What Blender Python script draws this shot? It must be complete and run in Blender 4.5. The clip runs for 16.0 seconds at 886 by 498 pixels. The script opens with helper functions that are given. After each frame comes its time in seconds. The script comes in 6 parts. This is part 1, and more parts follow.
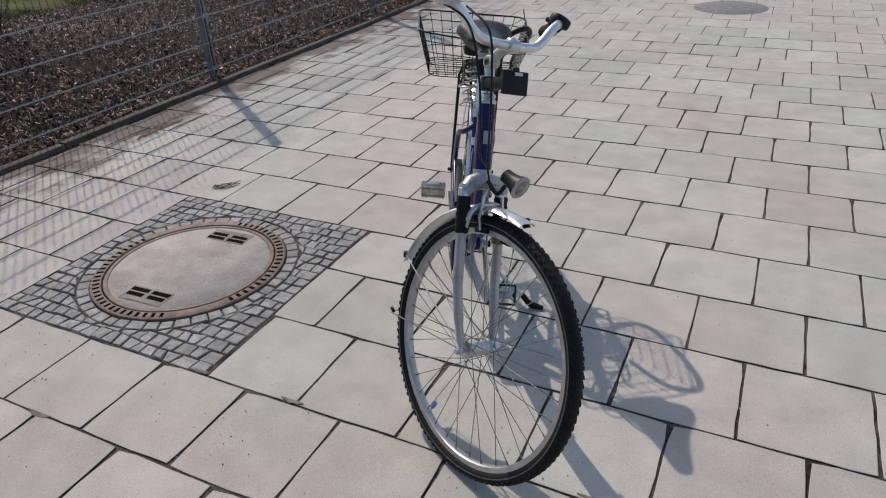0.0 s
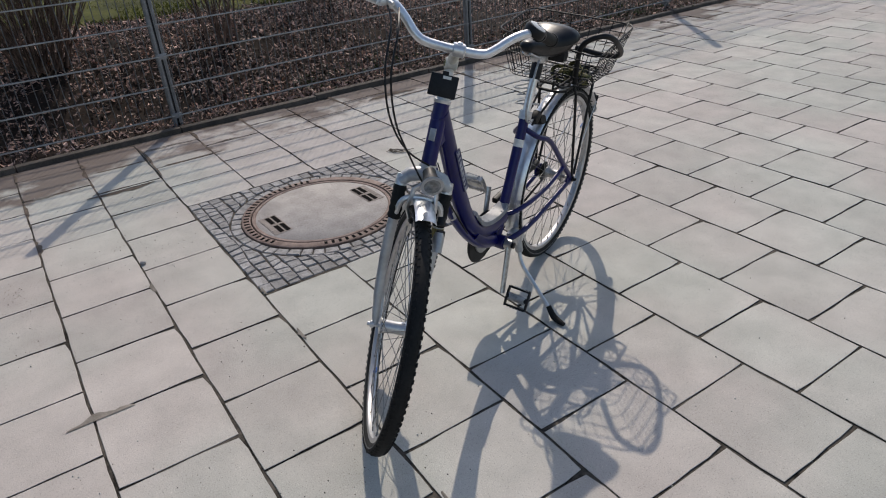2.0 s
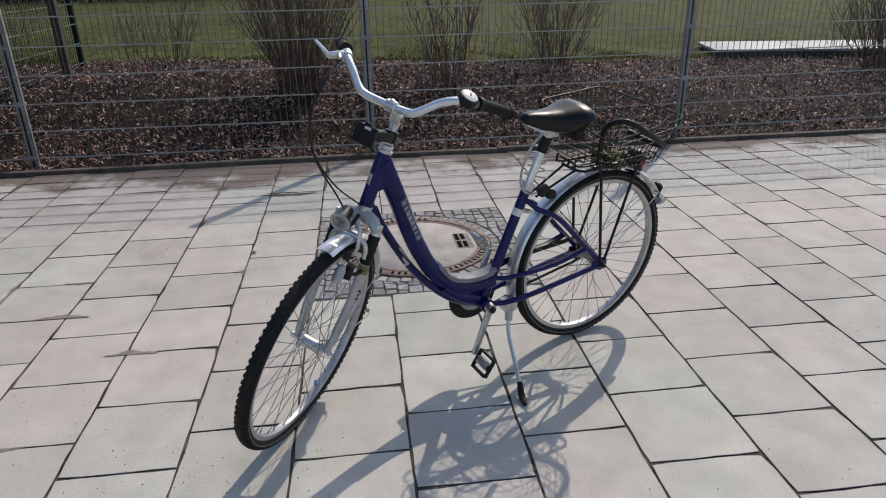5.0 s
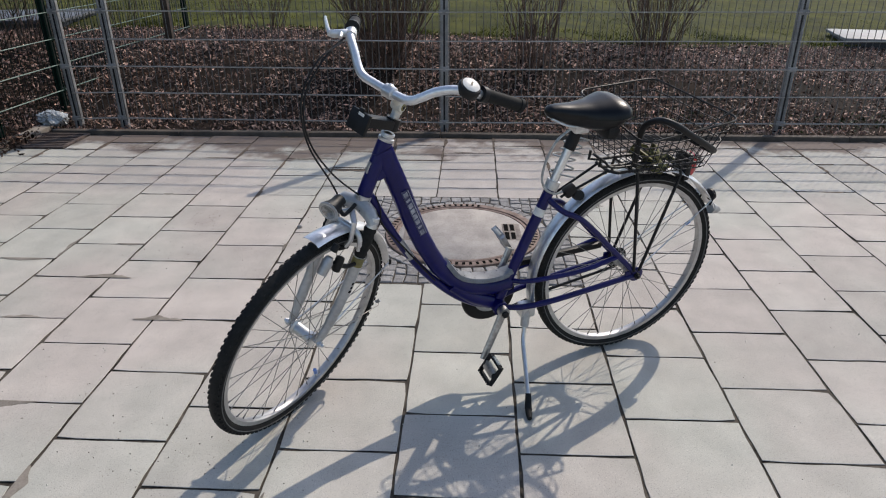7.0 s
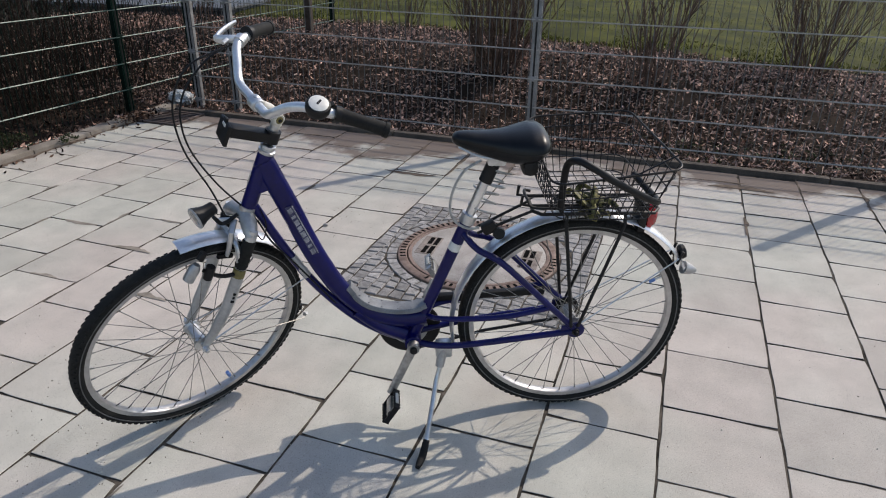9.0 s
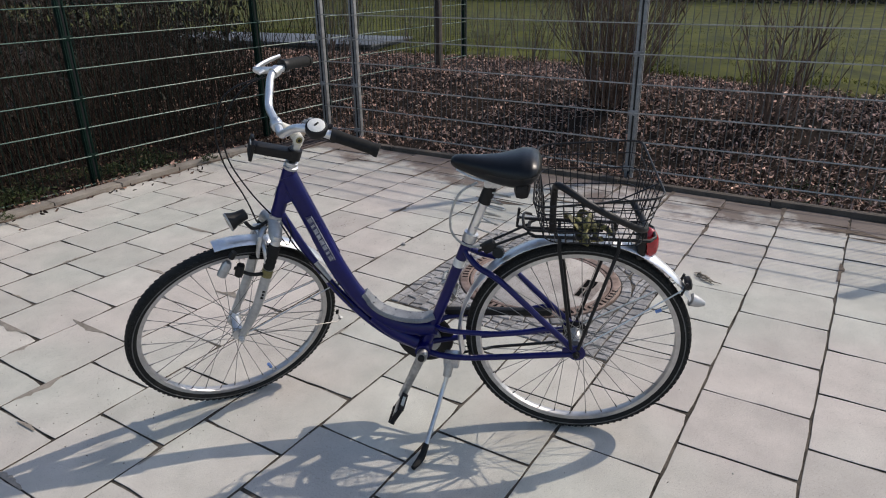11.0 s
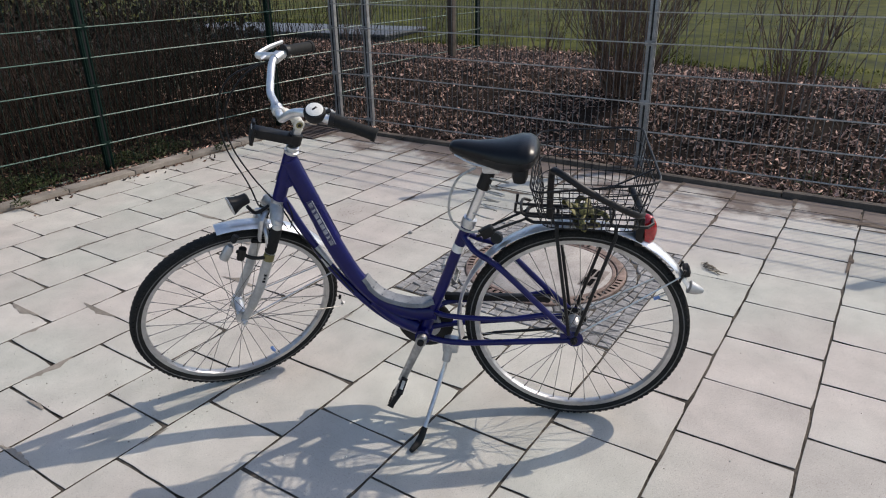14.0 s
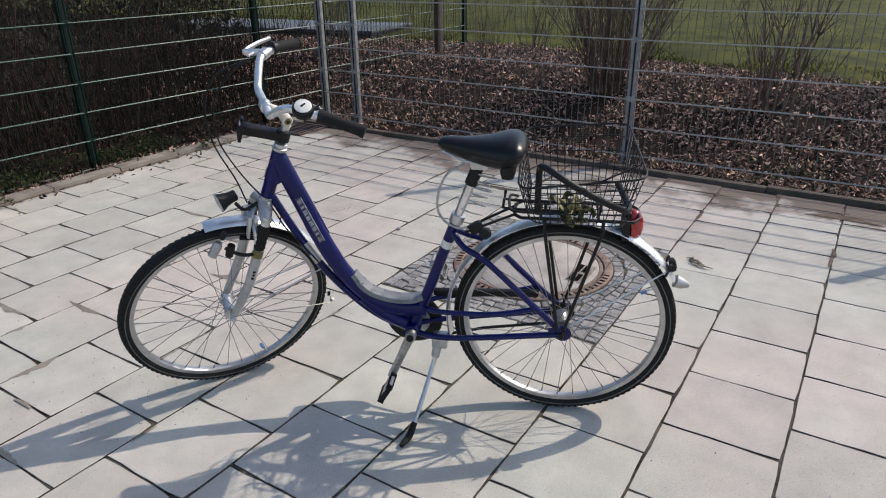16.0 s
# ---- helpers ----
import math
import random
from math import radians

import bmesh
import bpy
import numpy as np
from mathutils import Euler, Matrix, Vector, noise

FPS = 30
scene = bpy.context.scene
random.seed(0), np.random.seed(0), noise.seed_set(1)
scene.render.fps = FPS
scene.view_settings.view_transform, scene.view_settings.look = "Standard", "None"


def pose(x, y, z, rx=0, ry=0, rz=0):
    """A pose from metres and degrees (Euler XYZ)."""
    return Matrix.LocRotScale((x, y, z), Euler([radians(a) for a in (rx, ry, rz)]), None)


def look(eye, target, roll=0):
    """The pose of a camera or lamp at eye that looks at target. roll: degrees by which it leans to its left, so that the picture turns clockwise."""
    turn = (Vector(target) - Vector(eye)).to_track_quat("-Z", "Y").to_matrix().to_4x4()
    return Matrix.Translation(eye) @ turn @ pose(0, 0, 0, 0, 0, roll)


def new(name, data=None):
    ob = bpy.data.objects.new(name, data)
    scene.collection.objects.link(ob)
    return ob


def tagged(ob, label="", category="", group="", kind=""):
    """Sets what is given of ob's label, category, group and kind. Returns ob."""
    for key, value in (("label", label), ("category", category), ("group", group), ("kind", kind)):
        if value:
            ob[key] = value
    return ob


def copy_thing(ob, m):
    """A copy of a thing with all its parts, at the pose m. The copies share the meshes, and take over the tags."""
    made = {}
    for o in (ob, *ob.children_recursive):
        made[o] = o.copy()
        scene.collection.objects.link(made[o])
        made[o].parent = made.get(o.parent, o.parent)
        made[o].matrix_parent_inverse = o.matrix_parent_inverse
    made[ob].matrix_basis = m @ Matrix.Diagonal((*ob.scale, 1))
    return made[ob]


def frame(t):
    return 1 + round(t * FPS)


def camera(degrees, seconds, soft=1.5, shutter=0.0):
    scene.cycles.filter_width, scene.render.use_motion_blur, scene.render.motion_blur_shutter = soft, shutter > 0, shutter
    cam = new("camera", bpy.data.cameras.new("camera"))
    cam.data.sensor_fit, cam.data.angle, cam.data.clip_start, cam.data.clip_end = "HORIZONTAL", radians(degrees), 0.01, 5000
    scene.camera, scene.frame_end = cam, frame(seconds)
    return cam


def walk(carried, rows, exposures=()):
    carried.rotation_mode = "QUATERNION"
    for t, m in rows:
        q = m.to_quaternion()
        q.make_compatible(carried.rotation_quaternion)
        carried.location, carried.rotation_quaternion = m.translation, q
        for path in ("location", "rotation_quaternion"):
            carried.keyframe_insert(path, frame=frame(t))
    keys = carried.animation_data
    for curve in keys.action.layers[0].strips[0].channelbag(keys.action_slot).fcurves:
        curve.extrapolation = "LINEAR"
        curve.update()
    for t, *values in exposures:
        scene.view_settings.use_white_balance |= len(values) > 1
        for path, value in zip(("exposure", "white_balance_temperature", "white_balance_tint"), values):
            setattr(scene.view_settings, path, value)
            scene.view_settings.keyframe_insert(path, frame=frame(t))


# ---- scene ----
cam = camera(66.5, 16.0, soft=1.1)
# seconds, eye in metres, then heading, pitch and roll in degrees
ROWS = [
    (0, 0.089, 0.122, 1.427, 26.78, -29.78, -2.88),
    (0.5, 0.279, 0.201, 1.454, 35.97, -29.43, -2.11),
    (1, 0.477, 0.381, 1.401, 42.88, -29.70, -1.74),
    (1.5, 0.669, 0.531, 1.441, 48.04, -26.18, -3.80),
    (2, 0.911, 0.704, 1.427, 57.67, -29.21, -4.26),
    (2.5, 1.015, 0.918, 1.406, 62.14, -26.00, -2.94),
    (3, 1.113, 1.156, 1.411, 65.05, -21.57, -1.28),
    (3.5, 1.185, 1.348, 1.403, 74.49, -24.77, -1.38),
    (5.8, 1.375, 1.618, 1.393, 85.28, -23.91, -1.90),
    (6, 1.364, 1.626, 1.380, 86.09, -24.77, -2.29),
    (6.5, 1.300, 1.717, 1.357, 90.45, -26.13, -0.41),
    (7, 1.208, 1.886, 1.398, 92.67, -25.12, -0.19),
    (7.5, 1.146, 2.035, 1.383, 100.67, -26.78, -1.75),
    (8, 1.109, 2.269, 1.401, 102.12, -25.95, 3.45),
    (8.5, 1.031, 2.425, 1.383, 107.82, -24.31, 1.02),
    (9, 0.900, 2.617, 1.416, 108.56, -25.19, 0.93),
    (9.2, 0.865, 2.691, 1.413, 111.75, -24.64, -0.74),
    (11.3, 0.846, 3.077, 1.428, 123.00, -22.83, -0.96),
    (11.5, 0.840, 3.084, 1.427, 123.32, -23.19, -1.02),
    (12, 0.838, 3.091, 1.420, 124.15, -22.42, -0.94),
    (12.5, 0.840, 3.103, 1.418, 123.73, -21.61, -0.66),
    (13, 0.853, 3.104, 1.417, 123.38, -22.65, -0.52),
    (13.5, 0.843, 3.112, 1.416, 123.20, -22.82, -0.85),
    (14, 0.842, 3.113, 1.413, 123.82, -23.09, -0.97),
    (14.5, 0.848, 3.107, 1.414, 123.49, -23.04, -0.94),
    (15, 0.851, 3.108, 1.412, 123.23, -22.97, -0.88),
    (15.5, 0.857, 3.110, 1.412, 122.65, -22.81, -0.93),
    (16, 0.853, 3.115, 1.415, 122.66, -23.39, -0.80),
]
walk(cam, [(t, pose(x, y, z, 0, 0, yaw) @ pose(0, 0, 0, 90 + pitch) @ pose(0, 0, 0, 0, 0, roll))
           for t, x, y, z, yaw, pitch, roll in ROWS],
     exposures=((0.0, 0.08, 6860, 12.0), (3.5, 0.06, 6860, 12.0), (6.0, 0.29, 6860, 12.0), (7.0, 0.29, 6860, 12.0), (9.2, 0.28, 6860, 12.0), (11.3, 0.29, 6860, 12.0), (12.5, 0.34, 6860, 12.0), (14.0, 0.41, 6860, 12.0), (16.0, 0.42, 6860, 12.0)))

# ---- light ----
SUN_EL, SUN_AZ = radians(43.2), math.atan2(0.596, -0.803)
to_sun = Vector((math.cos(SUN_AZ) * math.cos(SUN_EL), math.sin(SUN_AZ) * math.cos(SUN_EL), math.sin(SUN_EL)))
world = bpy.data.worlds.new("world")
scene.world = world
world.use_nodes = True
sky = world.node_tree.nodes.new("ShaderNodeTexSky")
sky.sky_type, sky.sun_disc = "NISHITA", False
sky.sun_elevation, sky.sun_rotation = SUN_EL, math.pi / 2 - SUN_AZ
background = world.node_tree.nodes["Background"]
background.inputs["Strength"].default_value = 0.145
world.node_tree.links.new(sky.outputs["Color"], background.inputs["Color"])
sun_data = bpy.data.lights.new("sun", "SUN")
sun_data.energy, sun_data.angle, sun_data.color = 2.55, radians(0.53), (1.0, 0.94, 0.86)
sun = new("sun", sun_data)
sun.matrix_world = look(to_sun * 30, (0, 0, 0))


# ---- materials ----
def surface(name, dark, light, rough=0.6, metal=0.0, scale=8.0, bump=0.2, grain=120.0, vary=0.0, stain=0.0, coat=0.0,
            space="Object", rough_vary=0.1, speck=0.0, spec=0.5, tint=0.0, damp=0.0, ends=(0.55, 1.05), skew=1.0, cloud=1.0):
    """A mottled material: a slow stain, a fine grain, a change from piece to piece, and a fine relief."""
    m = bpy.data.materials.new(name)
    m.use_nodes = True
    nt = m.node_tree
    N, L = nt.nodes.new, nt.links.new
    bsdf = nt.nodes["Principled BSDF"]
    co = N("ShaderNodeTexCoord")
    where = co.outputs["Object"]
    if space == "World":
        where = N("ShaderNodeNewGeometry").outputs["Position"]
    slow, fine = N("ShaderNodeTexNoise"), N("ShaderNodeTexNoise")
    slow.inputs["Scale"].default_value, slow.inputs["Detail"].default_value = scale, 6.0
    fine.inputs["Scale"].default_value, fine.inputs["Detail"].default_value = grain, 4.0
    L(where, slow.inputs["Vector"]), L(where, fine.inputs["Vector"])
    mix_f = N("ShaderNodeMath")
    mix_f.operation = "MULTIPLY_ADD"
    L(fine.outputs["Fac"], mix_f.inputs[0])
    mix_f.inputs[1].default_value = 0.6
    share = N("ShaderNodeMath")
    share.operation = "MULTIPLY"
    share.inputs[1].default_value = cloud
    L(slow.outputs["Fac"], share.inputs[0]), L(share.outputs[0], mix_f.inputs[2])
    ramp = N("ShaderNodeValToRGB")
    ramp.color_ramp.elements[0].position, ramp.color_ramp.elements[1].position = ends
    ramp.color_ramp.elements[0].color, ramp.color_ramp.elements[1].color = (*dark, 1), (*light, 1)
    L(mix_f.outputs[0], ramp.inputs["Fac"])
    colour = ramp.outputs["Color"]
    if vary:
        info, geo = N("ShaderNodeObjectInfo"), N("ShaderNodeNewGeometry")
        add, frac = N("ShaderNodeMath"), N("ShaderNodeMath")
        add.operation, frac.operation = "ADD", "FRACT"
        L(info.outputs["Random"], add.inputs[0]), L(geo.outputs["Random Per Island"], add.inputs[1])
        L(add.outputs[0], frac.inputs[0])
        rng, power = N("ShaderNodeMapRange"), N("ShaderNodeMath")
        power.operation = "POWER"
        power.inputs[1].default_value = skew
        rng.inputs["To Min"].default_value, rng.inputs["To Max"].default_value = 1 - vary, 1 + vary * (1.0 if skew == 1.0 else 2.3)
        L(frac.outputs[0], power.inputs[0]), L(power.outputs[0], rng.inputs["Value"])
        hsv = N("ShaderNodeHueSaturation")
        L(colour, hsv.inputs["Color"]), L(rng.outputs["Result"], hsv.inputs["Value"])
        colour = hsv.outputs["Color"]
    if stain:
        big = N("ShaderNodeTexNoise")
        big.inputs["Scale"].default_value, big.inputs["Detail"].default_value = 1.3, 5.0
        big.inputs["Roughness"].default_value = 0.65
        L(N("ShaderNodeNewGeometry").outputs["Position"], big.inputs["Vector"])
        r2 = N("ShaderNodeMapRange")
        r2.inputs["From Min"].default_value, r2.inputs["From Max"].default_value = 0.38, 0.62
        r2.inputs["To Min"].default_value, r2.inputs["To Max"].default_value = 1 - stain, 1.0
        L(big.outputs["Fac"], r2.inputs["Value"])
        hs2 = N("ShaderNodeHueSaturation")
        L(colour, hs2.inputs["Color"]), L(r2.outputs["Result"], hs2.inputs["Value"])
        colour = hs2.outputs["Color"]
    if speck:
        vor = N("ShaderNodeTexVoronoi")
        vor.inputs["Scale"].default_value = 55.0
        L(where, vor.inputs["Vector"])
        r3 = N("ShaderNodeMapRange")
        r3.inputs["From Min"].default_value, r3.inputs["From Max"].default_value = 0.03, 0.12
        r3.inputs["To Min"].default_value, r3.inputs["To Max"].default_value = 1 - speck, 1.0
        L(vor.outputs["Distance"], r3.inputs["Value"])
        hs3 = N("ShaderNodeHueSaturation")
        L(colour, hs3.inputs["Color"]), L(r3.outputs["Result"], hs3.inputs["Value"])
        colour = hs3.outputs["Color"]
        for size, edge, shade in ((170.0, 0.16, 1 - 1.6 * speck), (95.0, 0.10, 1 + 1.3 * speck)):
            dots = N("ShaderNodeTexVoronoi")
            dots.inputs["Scale"].default_value = size
            L(where, dots.inputs["Vector"])
            r4 = N("ShaderNodeMapRange")
            r4.inputs["From Min"].default_value, r4.inputs["From Max"].default_value = edge * 0.5, edge * 1.6
            r4.inputs["To Min"].default_value, r4.inputs["To Max"].default_value = shade, 1.0
            L(dots.outputs["Distance"], r4.inputs["Value"])
            hs4 = N("ShaderNodeHueSaturation")
            L(colour, hs4.inputs["Color"]), L(r4.outputs["Result"], hs4.inputs["Value"])
            colour = hs4.outputs["Color"]
    if tint:
        hue, warm = N("ShaderNodeTexNoise"), N("ShaderNodeMix")
        hue.inputs["Scale"].default_value, hue.inputs["Detail"].default_value = 0.85, 3.0
        L(N("ShaderNodeNewGeometry").outputs["Position"], hue.inputs["Vector"])
        warm.data_type, warm.blend_type = "RGBA", "MULTIPLY"
        warm.inputs["Factor"].default_value = tint
        tones = N("ShaderNodeValToRGB")
        tones.color_ramp.elements[0].position, tones.color_ramp.elements[1].position = 0.40, 0.60
        tones.color_ramp.elements[0].color, tones.color_ramp.elements[1].color = (0.955, 1.0, 0.955, 1), (1.0, 0.955, 0.93, 1)
        L(hue.outputs["Fac"], tones.inputs["Fac"])
        L(colour, warm.inputs[6]), L(tones.outputs["Color"], warm.inputs[7])
        colour = warm.outputs[2]
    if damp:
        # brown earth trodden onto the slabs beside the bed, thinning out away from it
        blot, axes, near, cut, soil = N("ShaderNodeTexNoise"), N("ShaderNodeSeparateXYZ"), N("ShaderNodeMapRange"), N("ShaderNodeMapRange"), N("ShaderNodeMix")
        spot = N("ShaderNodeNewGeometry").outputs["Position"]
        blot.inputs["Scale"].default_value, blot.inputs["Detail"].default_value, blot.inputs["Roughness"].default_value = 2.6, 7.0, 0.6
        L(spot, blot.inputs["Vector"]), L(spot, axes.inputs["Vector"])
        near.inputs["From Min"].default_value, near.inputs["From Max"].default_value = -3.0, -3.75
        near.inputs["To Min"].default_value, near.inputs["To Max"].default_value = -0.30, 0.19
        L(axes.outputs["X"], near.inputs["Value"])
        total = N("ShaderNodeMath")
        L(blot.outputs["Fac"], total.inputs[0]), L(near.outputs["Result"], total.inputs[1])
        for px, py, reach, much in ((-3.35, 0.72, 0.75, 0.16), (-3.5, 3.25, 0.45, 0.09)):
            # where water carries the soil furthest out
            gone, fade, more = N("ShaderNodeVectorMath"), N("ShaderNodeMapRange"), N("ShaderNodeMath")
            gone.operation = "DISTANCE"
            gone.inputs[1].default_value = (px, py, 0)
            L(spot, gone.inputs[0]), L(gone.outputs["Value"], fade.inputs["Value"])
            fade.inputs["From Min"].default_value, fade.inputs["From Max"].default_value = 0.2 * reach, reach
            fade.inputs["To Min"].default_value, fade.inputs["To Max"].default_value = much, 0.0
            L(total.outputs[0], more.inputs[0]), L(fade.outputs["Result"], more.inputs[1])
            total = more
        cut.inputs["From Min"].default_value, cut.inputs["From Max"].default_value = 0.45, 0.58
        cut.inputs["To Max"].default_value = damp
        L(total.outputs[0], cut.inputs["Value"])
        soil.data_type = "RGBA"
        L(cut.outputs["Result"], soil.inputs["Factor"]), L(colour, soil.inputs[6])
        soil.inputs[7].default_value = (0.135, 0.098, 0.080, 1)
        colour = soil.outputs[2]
    bsdf.inputs["Specular IOR Level"].default_value = spec
    L(colour, bsdf.inputs["Base Color"])
    rr = N("ShaderNodeMapRange")
    rr.inputs["To Min"].default_value, rr.inputs["To Max"].default_value = max(0.02, rough - rough_vary), min(1, rough + rough_vary)
    L(slow.outputs["Fac"], rr.inputs["Value"])
    L(rr.outputs["Result"], bsdf.inputs["Roughness"])
    bsdf.inputs["Metallic"].default_value = metal
    if coat:
        bsdf.inputs["Coat Weight"].default_value, bsdf.inputs["Coat Roughness"].default_value = coat, 0.06
    if bump:
        b = N("ShaderNodeBump")
        b.inputs["Strength"].default_value, b.inputs["Distance"].default_value = bump, 0.003
        L(mix_f.outputs[0], b.inputs["Height"])
        L(b.outputs["Normal"], bsdf.inputs["Normal"])
    return m


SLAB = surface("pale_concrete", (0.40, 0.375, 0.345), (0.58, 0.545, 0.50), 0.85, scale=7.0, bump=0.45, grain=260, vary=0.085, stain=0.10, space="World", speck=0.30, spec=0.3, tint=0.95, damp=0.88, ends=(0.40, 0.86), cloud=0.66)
SLAB_DARK = surface("grey_concrete", (0.385, 0.365, 0.34), (0.55, 0.52, 0.485), 0.85, scale=7.0, bump=0.35, grain=230, vary=0.03, stain=0.1, space="World", speck=0.38, spec=0.3, tint=0.5, ends=(0.30, 0.66), cloud=0.36)
JOINT = surface("joint_sand", (0.018, 0.0155, 0.013), (0.130, 0.112, 0.092), 0.95, scale=9, bump=0.6, grain=90, space="World", spec=0.1, ends=(0.60, 1.08))
SETT_JOINT = surface("sett_joint", (0.045, 0.040, 0.033), (0.17, 0.15, 0.125), 0.95, scale=14, bump=0.6, grain=90, space="World", spec=0.1)
GRANITE = surface("granite_sett", (0.15, 0.143, 0.136), (0.36, 0.345, 0.33), 0.75, scale=26, bump=1.0, grain=120, vary=0.24, stain=0.15, space="World", speck=0.3)
# brown earth and the shade of the kerb's near side, both in one colour
KERB_EARTHY_SHADED = surface("earthy_shaded_kerb", (0.050, 0.040, 0.032), (0.135, 0.108, 0.086), 0.9, scale=9, bump=0.5, grain=120, vary=0.12, stain=0.4, space="World")
KERB_PALE = surface("kerb_pale", (0.17, 0.143, 0.116), (0.31, 0.275, 0.232), 0.9, scale=9, bump=0.5, grain=120, vary=0.1, stain=0.25, space="World")
IRON = surface("rusty_iron", (0.13, 0.080, 0.062), (0.31, 0.225, 0.185), 0.75, metal=0.1, scale=22, bump=0.5, grain=150, stain=0.3, space="World")
GRATE = surface("grate_iron", (0.055, 0.040, 0.034), (0.150, 0.110, 0.092), 0.75, metal=0.2, scale=22, bump=0.5, grain=150, space="World")
COVER = surface("cover_concrete", (0.29, 0.262, 0.236), (0.47, 0.428, 0.39), 0.85, scale=9, bump=0.7, grain=110, stain=0.18, space="World", speck=0.5)
# near-black fill that paints the shade of openings which are not cut
HOLE_SHADE = surface("hole_shade", (0.002, 0.002, 0.002), (0.006, 0.005, 0.005), 0.95, bump=0, spec=0.05)
SOIL = surface("bed_soil", (0.008, 0.006, 0.0045), (0.040, 0.027, 0.020), 0.95, scale=5, bump=1.0, grain=60, stain=0.4, space="World", spec=0.1)
LAWN = surface("lawn_ground", (0.030, 0.036, 0.006), (0.100, 0.102, 0.020), 0.9, scale=2.6, bump=0.8, grain=30, stain=0.4, space="World", spec=0.1)
GRASS = surface("grass_blade", (0.048, 0.060, 0.008), (0.140, 0.146, 0.024), 0.7, scale=1.2, bump=0, vary=0.5, space="World", spec=0.12)
# skewed tones: a few leaves turn very pale, sun glints put into colour
LEAF = surface("dead_leaf", (0.033, 0.018, 0.014), (0.38, 0.240, 0.185), 0.5, scale=14, bump=0.2, vary=0.92, space="World", spec=0.12, skew=1.7)
# brown leaf copy darkened for hedge shade; also serves plain brown crumbs
LEAF_BROWN_SHADED = surface("brown_shaded_leaf", (0.012, 0.007, 0.0055), (0.115, 0.069, 0.048), 0.6, scale=14, bump=0.2, vary=0.9, space="World", spec=0.1, skew=2.0)
CHIP_GLINT = surface("chip_glint", (0.20, 0.128, 0.105), (0.52, 0.385, 0.325), 0.8, spec=0.1, scale=20, bump=0.2, vary=0.5, space="World")
IVY = surface("ground_ivy", (0.013, 0.019, 0.007), (0.052, 0.066, 0.024), 0.55, scale=9, bump=0.1, vary=0.4, space="World", spec=0.15)
TWIG = surface("bare_twig", (0.050, 0.034, 0.027), (0.19, 0.132, 0.102), 0.8, scale=12, bump=0.3, vary=0.4, spec=0.12)
# darker copy of the twig colour, with the hedge's own shade painted in
TWIG_SHADED = surface("shaded_twig", (0.014, 0.0095, 0.007), (0.064, 0.043, 0.032), 0.8, scale=12, bump=0.3, vary=0.5, spec=0.12)
TWIG_PALE = surface("dry_twig", (0.06, 0.050, 0.038), (0.30, 0.25, 0.19), 0.8, scale=25, bump=0.4, grain=90)
BARK = surface("dark_bark", (0.03, 0.022, 0.016), (0.09, 0.07, 0.055), 0.95, scale=9, bump=1.0, grain=40)
ZINC = surface("galvanised_steel", (0.155, 0.156, 0.157), (0.28, 0.281, 0.282), 0.5, metal=0.08, scale=18, bump=0.08, grain=90)
# one zinc twice: sun on rods, shade on uprights put into the colour
ZINC_LIT = surface("lit_zinc", (0.27, 0.26, 0.24), (0.42, 0.405, 0.375), 0.7, spec=0.2, metal=0.0, scale=10, bump=0)
ZINC_SHADED = surface("shaded_zinc", (0.08, 0.08, 0.08), (0.15, 0.15, 0.145), 0.5, metal=0.3, scale=10, bump=0)
# rod green is paler and greyer: the sun's highlight is in the colour
GREEN_SUNLIT = surface("green_coat", (0.030, 0.075, 0.058), (0.060, 0.125, 0.100), 0.42, scale=10, bump=0.05, grain=60, spec=0.3)
GREEN_POST = surface("dark_green_coat", (0.0015, 0.008, 0.006), (0.004, 0.018, 0.013), 0.55, scale=10, bump=0.05, grain=60, spec=0.12)
WIRE_GREEN = surface("green_wire", (0.006, 0.018, 0.013), (0.012, 0.035, 0.025), 0.6, scale=10, bump=0, spec=0.1)
PLATE = surface("pale_sheet", (0.18, 0.19, 0.20), (0.28, 0.29, 0.30), 0.55, scale=3, bump=0.1, stain=0.15, space="World")
PLATE_SIDE = surface("plate_shade", (0.04, 0.04, 0.045), (0.09, 0.09, 0.095), 0.8, scale=5, bump=0.2)

NAVY = surface("navy_paint", (0.0020, 0.0028, 0.056), (0.0040, 0.0050, 0.090), 0.29, scale=6, bump=0.02, grain=80, coat=0.12, rough_vary=0.06, spec=0.26)
SILVER = surface("polished_alloy", (0.62, 0.63, 0.65), (0.80, 0.81, 0.82), 0.30, metal=1.0, scale=14, bump=0.04, grain=90, rough_vary=0.05)
BAR_ALLOY = surface("brushed_alloy", (0.60, 0.61, 0.63), (0.78, 0.79, 0.80), 0.36, metal=0.85, scale=14, bump=0.05, grain=90, rough_vary=0.08)
SATIN = surface("satin_alloy", (0.45, 0.46, 0.47), (0.66, 0.67, 0.68), 0.38, metal=0.9, scale=14, bump=0.06, grain=90)
FORKGREY = surface("silver_paint", (0.32, 0.32, 0.32), (0.47, 0.47, 0.465), 0.4, metal=0.45, scale=14, bump=0.05, grain=90)
RUBBER = surface("tyre_rubber", (0.005, 0.005, 0.005), (0.015, 0.015, 0.014), 0.8, scale=30, bump=0.2, grain=120, spec=0.3)
BLACK = surface("black_plastic", (0.003, 0.003, 0.0035), (0.009, 0.009, 0.010), 0.5, scale=25, bump=0.1, grain=150, spec=0.3)
BLACKSTEEL = surface("black_steel", (0.003, 0.003, 0.0035), (0.009, 0.009, 0.010), 0.5, scale=25, bump=0.05, spec=0.3)
